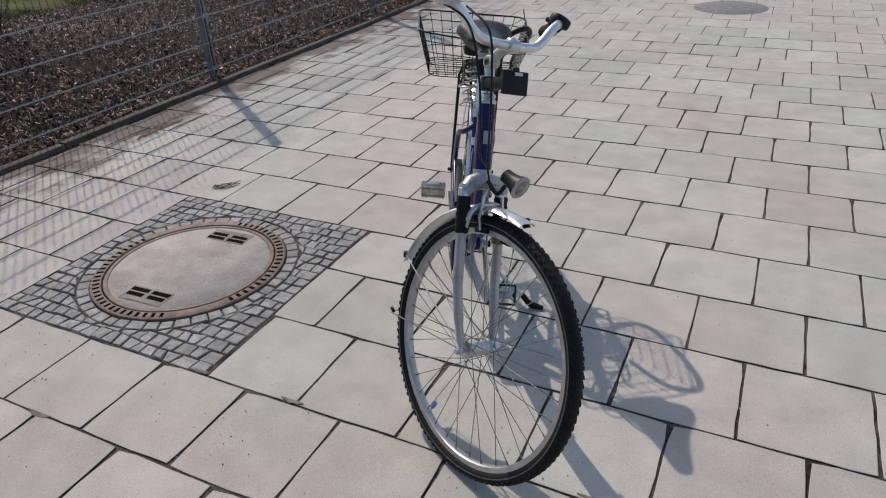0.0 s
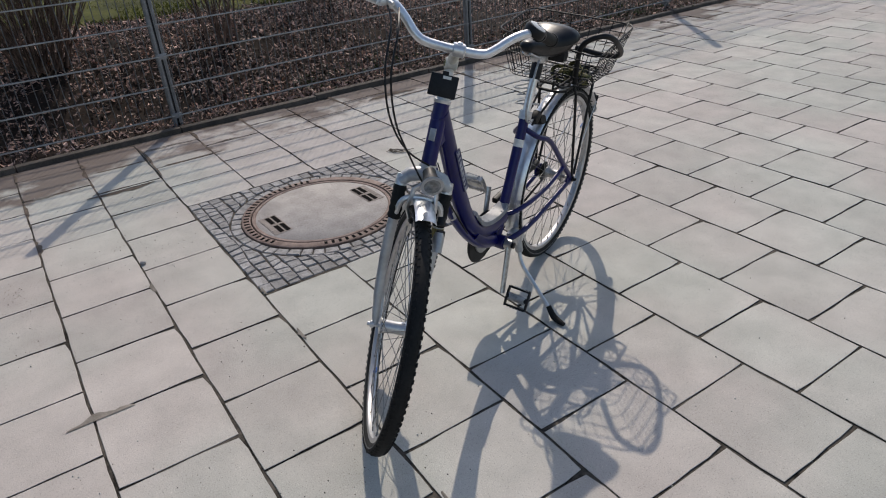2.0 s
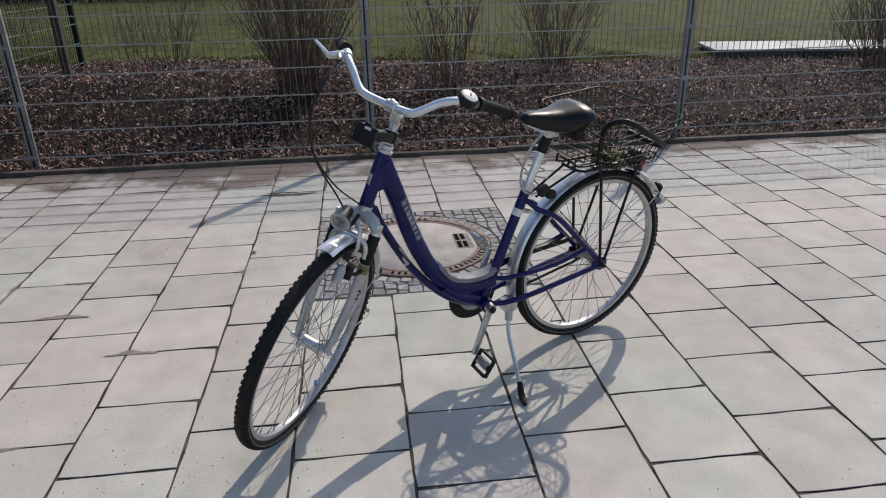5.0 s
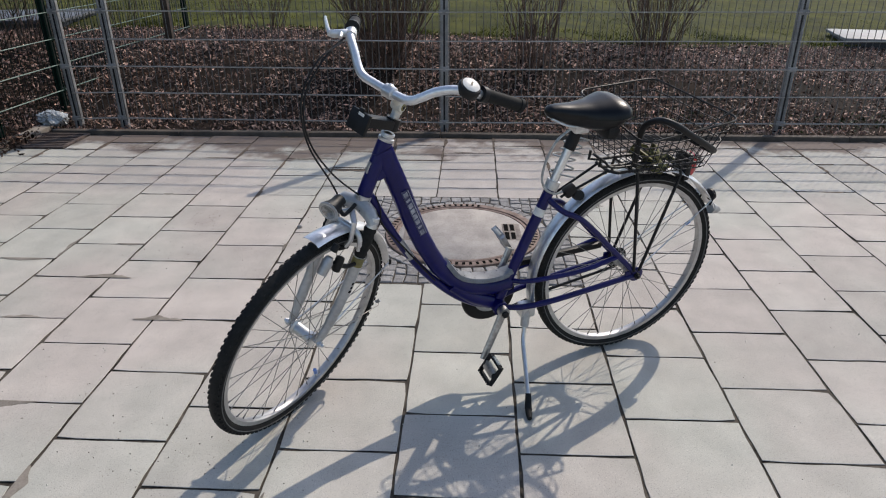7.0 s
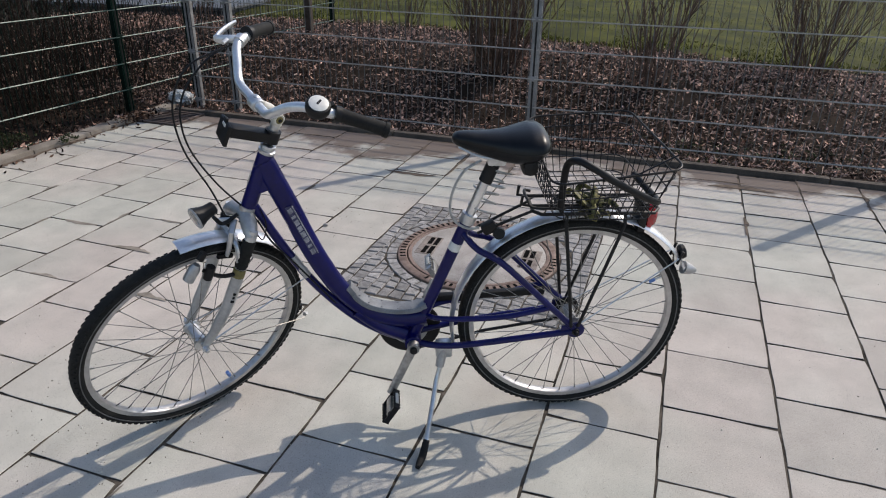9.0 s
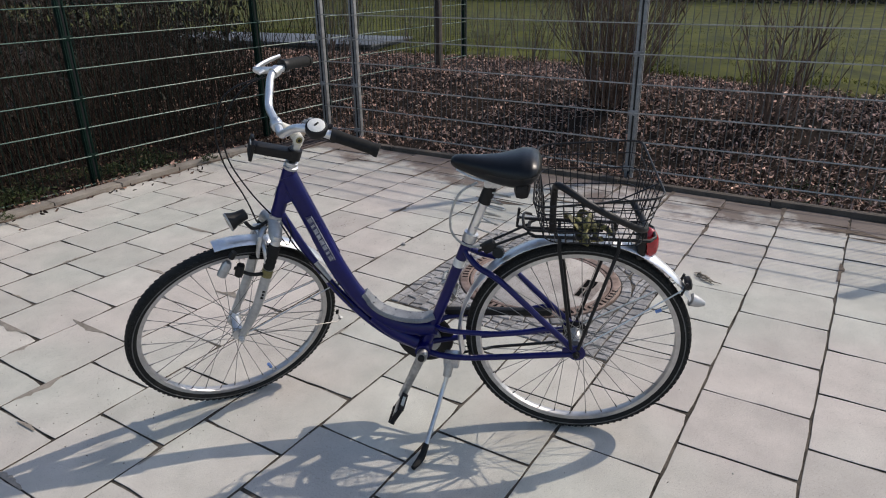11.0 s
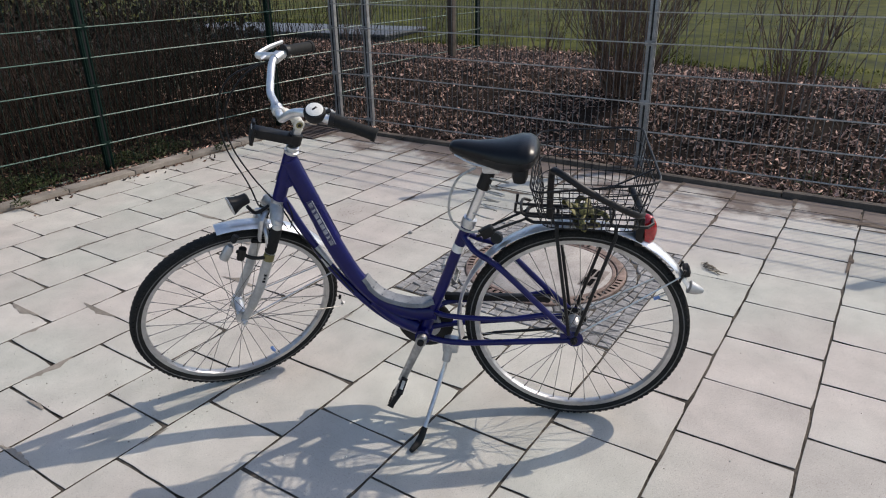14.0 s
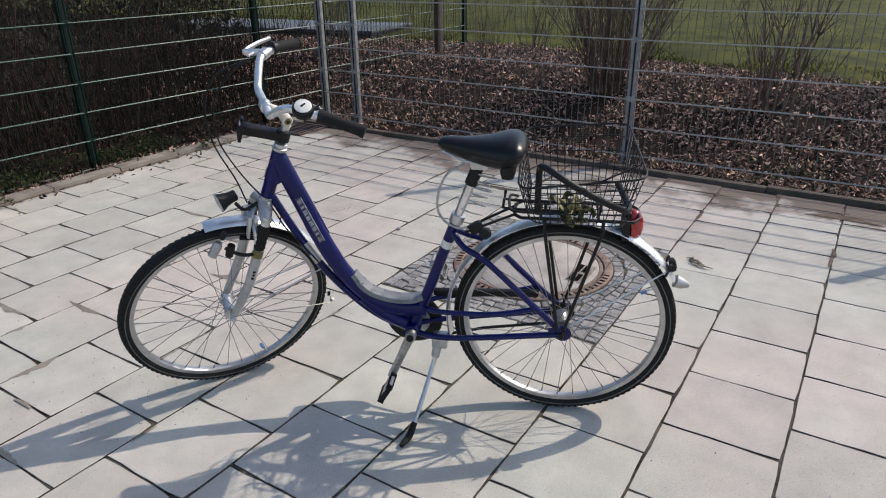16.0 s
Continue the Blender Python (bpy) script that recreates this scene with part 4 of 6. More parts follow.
# In the bicycle's own axes x points ahead, y to its left, z up; the rear tyre touches the ground at the origin.
HEAD = Vector((0.912, 0, 0.734))
AXIS, RAKE, SIDE = Vector((0.381, 0, -0.9246)), Vector((0.9246, 0, 0.381)), Vector((0, 1, 0))
STEER = radians(38.6)
FWD, LFT = math.cos(STEER) * RAKE + math.sin(STEER) * SIDE, math.cos(STEER) * SIDE - math.sin(STEER) * RAKE


def st(p, q, s):
    """A place on the steered parts: ahead, to the left, and down along the steering axis from the lower head bearing."""
    return HEAD + p * FWD + q * LFT + s * AXIS


HUB_R, HUB_F = Vector((0, 0, 0.345)), st(0.032, 0, 0.448)
WHEEL_R = Matrix(((1, 0, 0, 0), (0, 1, 0, 0), (0, 0, 1, 0.345), (0, 0, 0, 1)))
WHEEL_F = Matrix(((FWD.x, LFT.x, -AXIS.x, HUB_F.x), (FWD.y, LFT.y, -AXIS.y, HUB_F.y), (FWD.z, LFT.z, -AXIS.z, HUB_F.z), (0, 0, 0, 1)))


def ring_profile(bm, profile, m, seg=96, a0=0.0, a1=2 * math.pi):
    """Turns (radius, across) pairs about the wheel's axle (y)."""
    closed = abs(a1 - a0 - 2 * math.pi) < 1e-6
    n = seg if closed else seg + 1
    rings = [[bm.verts.new(m @ Vector((r * math.cos(a), y, r * math.sin(a)))) for r, y in profile]
             for a in (a0 + (a1 - a0) * k / seg for k in range(n))]
    for k in range(n if closed else n - 1):
        a, b = rings[k], rings[(k + 1) % n]
        for i in range(len(profile)):
            j = (i + 1) % len(profile)
            bm.faces.new((a[i], a[j], b[j], b[i]))
    if not closed:
        bm.faces.new(rings[0])
        bm.faces.new(rings[-1][::-1])
    return bm


def wheel(name, m, hub_r, hub_w, label):
    """Rim with its tyre, hub, 36 crossed spokes and a valve."""
    rim_prof = [(0.3105, -0.0125), (0.3105, -0.010), (0.306, -0.009), (0.306, 0.009), (0.3105, 0.010), (0.3105, 0.0125), (0.297, 0.0115), (0.2945, 0.007), (0.2945, -0.007), (0.297, -0.0115)]
    rim = part(name, ring_profile(bmesh.new(), rim_prof, m), RIM_ALLOY, bike, label)
    bm = ring_profile(bmesh.new(), [(0.3235 + 0.0188 * math.cos(b), 0.0195 * math.sin(b)) for b in (2 * math.pi * k / 16 for k in range(16))], m)
    for k in range(100):
        for s in (-1, 1):
            a = 360 * (k + (0.5 if s > 0 else 0)) / 100
            box(bm, (0, 0, 0), (0.0054, 0.0078, 0.0056), m @ pose(0, 0, 0, 0, a, 0) @ pose(0.3372, s * 0.0105, 0, 0, 0, s * 36))
            box(bm, (0, 0, 0), (0.0060, 0.0060, 0.0095), m @ pose(0, 0, 0, 0, a + 1.8, 0) @ pose(0.3330, s * 0.0170, 0, 0, 0, s * 58))
    part("tyre", bm, RUBBER, rim, "black treaded rubber tyre")
    for s in (-1, 1):
        part("reflective_band", ring_profile(bmesh.new(), [(0.3215, s * 0.0190), (0.3215, s * 0.0200), (0.3245, s * 0.0201), (0.3245, s * 0.0192)], m), BAND, rim)
    bm = lathe(bmesh.new(), [(0.006, -hub_w - 0.022), (0.006, -hub_w - 0.004), (hub_r * 1.25, -hub_w - 0.003), (hub_r * 1.25, -hub_w + 0.003), (hub_r, -hub_w + 0.008),
                             (hub_r * 0.92, 0), (hub_r, hub_w - 0.008), (hub_r * 1.25, hub_w - 0.003), (hub_r * 1.25, hub_w + 0.003), (0.006, hub_w + 0.004), (0.006, hub_w + 0.022)], m @ pose(0, 0, 0, -90, 0, 0), 24)
    part("hub", bm, SATIN if hub_w > 0.034 else PEDAL, rim, "dull silver wheel hub")
    for k in range(36):
        s = 1 if k % 2 else -1
        lag = 1 if k % 4 < 2 else -1
        a = 2 * math.pi * k / 36
        b = a + lag * radians(62)
        h = hub_r * 1.2
        p0, p1 = Vector((h * math.cos(b), s * hub_w, h * math.sin(b))), Vector((0.2955 * math.cos(a), s * 0.002, 0.2955 * math.sin(a)))
        bm = sweep(bmesh.new(), (m @ p0, m @ p1), 0.00115, 5)
        q = p1 + (p0 - p1).normalized() * 0.014
        sweep(bm, (m @ p1, m @ q), 0.0022, 5)
        part("spoke", bm, SPOKE, rim)
    return rim


front = wheel("front_wheel", WHEEL_F, 0.019, 0.036, "silver alloy rim with steel spokes, steered to the left")
rear = wheel("rear_wheel", WHEEL_R, 0.0185, 0.033, "silver alloy rim with steel spokes and gear hub")
va = radians(-128)
part("valve", sweep(bmesh.new(), [WHEEL_F @ Vector((r * math.cos(va), 0, r * math.sin(va))) for r in (0.297, 0.262)], 0.0032, 8), SATIN, front)
part("valve_cap", sweep(bmesh.new(), [WHEEL_F @ Vector((r * math.cos(va), 0, r * math.sin(va))) for r in (0.272, 0.250)], 0.0062, 8), BLUE, front, "blue plastic valve cap")
va = radians(28)
part("valve", sweep(bmesh.new(), [WHEEL_R @ Vector((-r * math.cos(va), 0, r * math.sin(va))) for r in (0.297, 0.262)], 0.0032, 8), SATIN, rear)
part("valve_cap", sweep(bmesh.new(), [WHEEL_R @ Vector((-r * math.cos(va), 0, r * math.sin(va))) for r in (0.274, 0.256)], 0.005, 8), BLUE, rear, "blue plastic valve cap")

# main frame tubes
BB = Vector((0.477, 0, 0.285))
part("head_tube", tube([HEAD - AXIS * -0.012, HEAD - AXIS * 0.176], 0.0205, 16), NAVY, bike)
part("main_tube", tube([(0.858, 0, 0.866), (0.838, 0, 0.815), (0.806, 0, 0.735), (0.768, 0, 0.632), (0.727, 0, 0.540), (0.675, 0, 0.455), (0.600, 0, 0.385), (0.515, 0, 0.357), (0.437, 0, 0.362)],
                       [0.029] * 25 + [0.028] * 24, 18, 6, flat=0.78), NAVY, bike, "thick curved dark blue main tube")
bm = bmesh.new()
web = [(0.858, 0.884), (0.884, 0.815), (0.884, 0.790), (0.876, 0.781), (0.866, 0.783), (0.830, 0.800), (0.848, 0.862)]
near_side, far_side = [bm.verts.new((x, 0.015, z)) for x, z in web], [bm.verts.new((x, -0.015, z)) for x, z in web]
bm.faces.new(near_side), bm.faces.new(far_side[::-1])
for k in range(len(web)):
    bm.faces.new((near_side[k], near_side[k - 1], far_side[k - 1], far_side[k]))
part("head_gusset", bm, NAVY, bike)
part("lower_tube", tube([(0.898, 0, 0.742), (0.838, 0, 0.622), (0.768, 0, 0.505), (0.695, 0, 0.415), (0.620, 0, 0.345), (0.545, 0, 0.300), (0.477, 0, 0.283)], 0.0125, 12, 5), NAVY, bike)
part("tube_label", tube([(0.812, 0, 0.578), (0.774, 0, 0.514)], 0.0128, 12, caps=False), FORKGREY, bike, "pale worn sticker on the lower tube")
part("head_badge", box(bmesh.new(), (0.0200, 0.004, 0), (0.003, 0.018, 0.032), Matrix.Translation(HEAD - AXIS * 0.085) @ pose(0, 0, 0, 0, -22.4, 0), 0.001), FORKGREY, bike, "small silver badge on the head tube")
part("bottom_gusset", tube([(0.640, 0, 0.392), (0.575, 0, 0.335), (0.500, 0, 0.295)], 0.024, 14, 5, flat=0.8), NAVY, bike)
part("bottom_bracket", lathe(bmesh.new(), [(0.021, -0.038), (0.025, -0.037), (0.025, 0.037), (0.021, 0.038)], Matrix.Translation(BB) @ pose(0, 0, 0, -90), 20), NAVY, bike)
part("seat_tube", tube([BB, (0.327, 0, 0.687)], 0.017, 16), NAVY, bike)
part("tube_label", tube([(0.3625, 0, 0.592), (0.3535, 0, 0.616)], 0.01735, 16, caps=False), WHITE, bike, "pale worn sticker round the seat tube")
part("seat_collar", tube([(0.330, 0, 0.678), (0.320, 0, 0.704)], 0.0215, 16), SATIN, bike)
for s in (-1, 1):
    part("seat_stay", tube([(0.338, s * 0.012, 0.648), (0.300, s * 0.042, 0.645 - 0.03), (0.230, s * 0.060, 0.578), (0.100, s * 0.064, 0.448), (0.004, s * 0.066, 0.352)], 0.0095, 10, 5), NAVY, bike)
    part("mid_stay", tube([(0.436, s * 0.012, 0.372), (0.405, s * 0.036, 0.378), (0.330, s * 0.052, 0.385), (0.205, s * 0.060, 0.396), (0.078, s * 0.064, 0.428)], 0.0085, 10, 5), NAVY, bike)
    part("chain_stay", tube([(0.470, s * 0.024, 0.283), (0.400, s * 0.048, 0.286), (0.290, s * 0.060, 0.299), (0.004, s * 0.066, 0.341)], 0.0100, 10, 5), NAVY, bike)
    bm = lathe(bmesh.new(), [(0.024, -0.0035), (0.0265, -0.002), (0.0265, 0.002), (0.024, 0.0035)], Matrix.Translation((-0.002, s * 0.066, 0.345)) @ pose(0, 0, 0, -90), 20)
    box(bm, (0.022, s * 0.066, 0.347), (0.040, 0.007, 0.030), bevel=0.003)
    part("dropout", bm, NAVY, bike)
    part("axle_nut", lathe(bmesh.new(), [(0.011, 0), (0.011, 0.010), (0.007, 0.011), (0.007, 0.018), (0.004, 0.021)], Matrix.Translation((0, s * 0.070, 0.345)) @ pose(0, 0, 0, -90 * s), 10), BLACKSTEEL, bike)

# grey step plate lying in the bend of the main tube
bm = bmesh.new()
mids = curve_points([(0.648, 0, 0.487), (0.620, 0, 0.447), (0.585, 0, 0.424), (0.530, 0, 0.411), (0.480, 0, 0.412), (0.443, 0, 0.424)], 6)
rows_ = []
for k, c in enumerate(mids):
    t = (mids[min(k + 1, len(mids) - 1)] - mids[max(k - 1, 0)]).normalized()
    nrm = Vector((t.z, 0, -t.x)) if t.x < 0 else Vector((-t.z, 0, t.x))
    nrm = nrm if nrm.z > 0 else -nrm
    w = 0.025 if 3 < k < len(mids) - 3 else 0.020
    rows_.append([bm.verts.new(c + Vector((0, y, 0)) + nrm * h) for y, h in ((-w, -0.022), (-w, -0.013), (-w * 0.85, -0.008), (0, -0.007), (w * 0.85, -0.008), (w, -0.013), (w, -0.022))])
for a, b in zip(rows_, rows_[1:]):
    for i in range(6):
        bm.faces.new((a[i], a[i + 1], b[i + 1], b[i]))
bm.faces.new(rows_[0]), bm.faces.new(rows_[-1][::-1])
plate = part("step_plate", bm, STEPGREY, bike, "pale grey plastic cover with small rivets on the low frame")
for c in mids[4:-2:5]:
    for s in (-1, 1):
        part("rivet", lathe(bmesh.new(), [(0.0034, 0), (0.003, 0.0015), (0.001, 0.002)], Matrix.Translation(c + Vector((0, s * 0.015, -0.008))), 8), STEPGREY, plate)

# lettering panel on the main tube (unreadable, as plain bars), and badge
for s in (-1, 1):
    va_, vb_ = Vector((0.803, s * 0.0245, 0.746)), Vector((0.744, s * 0.0245, 0.600))
    d = (vb_ - va_)
    turn = math.degrees(math.atan2(-d.z, d.x))
    decal = part("decal", box(bmesh.new(), (0, 0, 0), (d.length, 0.003, 0.021), Matrix.Translation((va_ + vb_) / 2) @ pose(0, 0, 0, 0, turn, 0), 0.001), DECAL, bike, "worn dark lettering panel with pale outlined marks")
    at = Matrix.Translation((va_ + vb_) / 2) @ pose(0, 0, 0, 0, turn, 0)
    part("decal_edge", box(bmesh.new(), (0, s * 0.0016, -0.0096), (d.length * 0.98, 0.002, 0.0024), at), LETTER, decal)
    lean_m = at @ Matrix(((1, 0, 0.25, 0), (0, 1, 0, 0), (0, 0, 1, 0), (0, 0, 0, 1)))
    for k in range(8):
        w = (0.014, 0.007, 0.015, 0.014, 0.0155, 0.014, 0.007, 0.015)[k]
        part("letter_bar", box(bmesh.new(), (-d.length / 2 + 0.013 + 0.0190 * k, s * 0.0016, 0.0010), (w, 0.002, 0.0125), lean_m), LETTER, decal)

# crank, pedals, chain case
crank_d = Vector((0.074, 0, -0.165)).normalized()


def crank(s, d):
    y0, y1 = 0.052 * s, 0.075 * s
    a, b = BB + Vector((0, y0, 0)), BB + d * 0.170 + Vector((0, y1, 0))
    bm = sweep(bmesh.new(), [a, a + (b - a) * 0.5, b], [0.0155, 0.0135, 0.0130], 12, flat=0.6, side=(0, 1, 0))
    lathe(bm, [(0.018, -0.012), (0.018, 0.012)], Matrix.Translation(a) @ pose(0, 0, 0, -90), 14)
    arm = part("crank_arm", bm, PEDAL, bike, "satin silver crank arm")
    part("crank_bolt", lathe(bmesh.new(), [(0.011, 0), (0.011, 0.012), (0.008, 0.014)], Matrix.Translation(a + Vector((0, s * 0.008, 0))) @ pose(0, 0, 0, -90 * s), 12), BLACK, arm)
    m = Matrix.Translation(b + Vector((0, s * 0.058, 0))) @ pose(0, 0, 0, 0, 60 if s > 0 else -58, 0)
    bm = bmesh.new()
    for q in (-1, 1):
        box(bm, (q * 0.032, 0, 0), (0.006, 0.080, 0.016), m, 0.002)
        box(bm, (0, q * 0.038, 0), (0.060, 0.006, 0.016), m, 0.002)
    box(bm, (0, 0, 0), (0.018, 0.078, 0.018), m, 0.005)
    for q in (-1, 1):
        for k in range(-3, 4):
            box(bm, (q * 0.034, k * 0.0115, 0.0085), (0.005, 0.0055, 0.004), m)
            box(bm, (q * 0.034, k * 0.0115, -0.0085), (0.005, 0.0055, 0.004), m)
    ped = part("pedal", bm, PEDAL if s < 0 else BLACKSTEEL, arm, "cage pedal with toothed edges")
    part("pedal_core", box(bmesh.new(), (0, 0, 0), (0.028, 0.064, 0.0185), m, 0.005), PEDAL, ped)
    for q in (-1, 1):
        part("pedal_reflector", box(bmesh.new(), (q * 0.0365, 0, 0), (0.003, 0.04, 0.010), m, 0.001), CREAM, ped)


crank(1, crank_d)
crank(-1, -crank_d)
part("chain_guard", lathe(bmesh.new(), [(0.080, -0.006), (0.092, -0.005), (0.096, 0.0), (0.092, 0.005), (0.070, 0.008), (0.03, 0.012)], Matrix.Translation(BB + Vector((0.008, -0.050, 0))) @ pose(0, 0, 0, 90), 40), BLACK, bike, "round black plastic chain guard")
bm = box(bmesh.new(), (0.245, -0.047, 0.395), (0.34, 0.022, 0.022), pose(0, 0, 0), 0.007)
bmesh.ops.rotate(bm, verts=bm.verts, cent=(0.42, 0, 0.395), matrix=Matrix.Rotation(radians(3), 3, "Y"))
part("chain_ring", lathe(bmesh.new(), [(0.040, -0.0125), (0.056, -0.0125), (0.056, 0.0125), (0.040, 0.0125)], Matrix.Translation(BB + Vector((0.008, -0.050, 0))) @ pose(0, 0, 0, 90), 36), FORKGREY, bike, "dull silver chain ring")
part("chain_cover", bm, BLACK, bike, "black upper chain cover")
part("chain", sweep(bmesh.new(), [(0.470, -0.047, 0.200), (0.25, -0.047, 0.265), (0.0, -0.047, 0.309)], 0.005, 6), BLACKSTEEL, bike)
part("sprocket", lathe(bmesh.new(), [(0.036, -0.002), (0.039, 0.0), (0.036, 0.002)], Matrix.Translation((0, -0.047, 0.345)) @ pose(0, 0, 0, 90), 30), BLACKSTEEL, bike)
part("brake_arm", tube([(0.000, 0.052, 0.335), (0.06, 0.054, 0.322), (0.145, 0.056, 0.318)], [0.013, 0.010, 0.008], 8, 4, flat=0.35, side=(0, 1, 0)), SATIN, bike, "silver coaster brake arm")

# kickstand
part("stand_mount", box(bmesh.new(), (0.385, 0.030, 0.262), (0.050, 0.050, 0.040), bevel=0.008), SATIN, bike)
kick = part("kickstand_leg", tube([(0.390, 0.046, 0.255), (0.400, 0.062, 0.205), (0.411, 0.084, 0.170), (0.424, 0.134, 0.126), (0.448, 0.220, 0.055)], 0.0074, 10, 4), SATIN, bike, "silver kickstand leg")
part("stand_knuckle", tube([(0.388, 0.040, 0.270), (0.398, 0.058, 0.215)], [0.016, 0.0135], 12), FORKGREY, bike)
part("kickstand_foot", tube([(0.444, 0.210, 0.066), (0.456, 0.240, 0.038), (0.466, 0.266, 0.0355), (0.474, 0.286, 0.0365)], [0.0095, 0.0118, 0.0105, 0.0075], 10, 3), RUBBER, kick, "black rubber foot")

# mudguards
guard = [(0.3585, -0.027), (0.3645, -0.020), (0.3670, -0.008), (0.3670, 0.008), (0.3645, 0.020), (0.3585, 0.027), (0.3570, 0.0265), (0.3630, 0.019), (0.3655, 0.008), (0.3655, -0.008), (0.3630, -0.019), (0.3570, -0.0265)]
fg = part("front_mudguard", ring_profile(bmesh.new(), guard, WHEEL_F, 44, radians(67), radians(151)), BAR_ALLOY, bike, "polished silver front mudguard")
rg = part("rear_mudguard", ring_profile(bmesh.new(), guard, WHEEL_R, 72, radians(-14), radians(150)), BAR_ALLOY, bike, "polished silver rear mudguard")
for s in (-1, 1):
    p0 = WHEEL_F @ Vector((0.364 * math.cos(radians(147)), s * 0.026, 0.364 * math.sin(radians(147))))
    part("mudguard_stay", sweep(bmesh.new(), [p0, WHEEL_F @ Vector((0, s * 0.050, 0))], 0.0022, 6), SATIN, fg)
    part("stay_end", lathe(bmesh.new(), [(0.006, -0.008), (0.006, 0.008)], Matrix.Translation(p0), 8), BLACK, fg)
    p0 = WHEEL_R @ Vector((0.364 * math.cos(radians(143)), s * 0.027, 0.364 * math.sin(radians(143))))
    part("mudguard_stay", sweep(bmesh.new(), [p0, (0.0, s * 0.062, 0.352)], 0.0022, 6), SATIN, rg)
    part("stay_end", sweep(bmesh.new(), [p0 + Vector((0.006, 0, -0.02)), p0 + Vector((-0.006, 0, 0.02))], 0.004, 6), BLACK, rg)
va = radians(177)
part("mudguard_stay", tube([WHEEL_F @ Vector((q * math.cos(va), y, q * math.sin(va))) for q, y in ((0.0, -0.050), (0.352, -0.030), (0.368, -0.020), (0.368, 0.020), (0.352, 0.030), (0.0, 0.050))], 0.0018, 6), SPOKE, fg, "thin steel stay left bare behind the short mudguard")
for s in (-1, 1):
    part("stay_end", sweep(bmesh.new(), [WHEEL_F @ Vector((0.368 * math.cos(va), s * y, 0.368 * math.sin(va) + z)) for y, z in ((0.012, -0.004), (0.020, 0.010))], 0.0055, 8), BLACK if s < 0 else FORKGREY, fg)
pr = WHEEL_R @ Vector((0.370 * math.cos(radians(143)), 0, 0.370 * math.sin(radians(143))))
part("rear_reflector", lathe(bmesh.new(), [(0.018, 0), (0.022, 0.006), (0.020, 0.016), (0.010, 0.020)], Matrix.Translation(pr) @ pose(0, 0, 0, 0, -75, 0), 20), BLACK, rg, "small dark reflector on the mudguard")
tip = WHEEL_R @ Vector((0.362 * math.cos(radians(152)), 0, 0.362 * math.sin(radians(152))))
part("spoiler_tip", sweep(bmesh.new(), [tip, tip + Vector((-0.022, 0, -0.008)), tip + Vector((-0.040, 0, -0.012))], [0.020, 0.016, 0.007], 10, flat=1.0, side=(0, 1, 0)), FORKGREY, rg)

# seat post, saddle
part("seat_post", tube([(0.330, 0, 0.680), (0.262, 0, 0.862)], 0.0135, 16), SILVER, bike, "polished seat post")
part("post_sleeve", tube([(0.284, 0, 0.802), (0.265, 0, 0.852)], 0.0185, 16), BLACK, bike, "black rubber sleeve")
part("seat_clamp", box(bmesh.new(), (0.258, 0, 0.868), (0.05, 0.045, 0.03), bevel=0.008), SATIN, bike)
bm = bmesh.new()
NX, NA = 34, 22
rings = []
SEAT_X = (0.377, 0.374, 0.364, 0.340, 0.292, 0.240, 0.205, 0.178, 0.152, 0.136, 0.128, 0.125)
SEAT_TOP = (0.924, 0.934, 0.941, 0.943, 0.941, 0.944, 0.951, 0.957, 0.955, 0.946, 0.934, 0.922)
SEAT_LOW = (0.920, 0.913, 0.906, 0.897, 0.878, 0.864, 0.860, 0.863, 0.875, 0.890, 0.902, 0.914)
SEAT_HALF = (0.004, 0.014, 0.023, 0.030, 0.042, 0.062, 0.081, 0.092, 0.092, 0.078, 0.056, 0.020)
for i in range(NX + 1):
    u = i / NX * (len(SEAT_X) - 1)
    x, top, low, half = (float(np.interp(u, range(len(SEAT_X)), q)) for q in (SEAT_X, SEAT_TOP, SEAT_LOW, SEAT_HALF))
    mid = low + 0.52 * (top - low)
    ring = []
    for k in range(NA):
        a = 2 * math.pi * k / NA
        c, s = math.cos(a), math.sin(a)
        y = half * math.copysign(abs(c) ** 0.85, c) * (1.0 if s > -0.2 else 0.86)
        z = mid + ((top - mid) if s > 0 else (mid - low)) * math.copysign(abs(s) ** 0.85, s)
        ring.append(bm.verts.new((x, y, z)))
    rings.append(ring)
for a, b in zip(rings, rings[1:]):
    for k in range(NA):
        bm.faces.new((a[k], a[(k + 1) % NA], b[(k + 1) % NA], b[k]))
bm.faces.new(rings[0]), bm.faces.new(rings[-1][::-1])
saddle = part("saddle", bm, LEATHER, bike, "wide padded black saddle")
for s in (-1, 1):
    part("saddle_rail", tube([(0.36, s * 0.012, 0.905), (0.30, s * 0.020, 0.880), (0.22, s * 0.024, 0.876), (0.15, s * 0.050, 0.900)], 0.0035, 8, 5), SATIN, saddle)
part("saddle_bumper", box(bmesh.new(), (0.176, 0, 0.862), (0.044, 0.128, 0.048), bevel=0.021), BLACK, saddle)

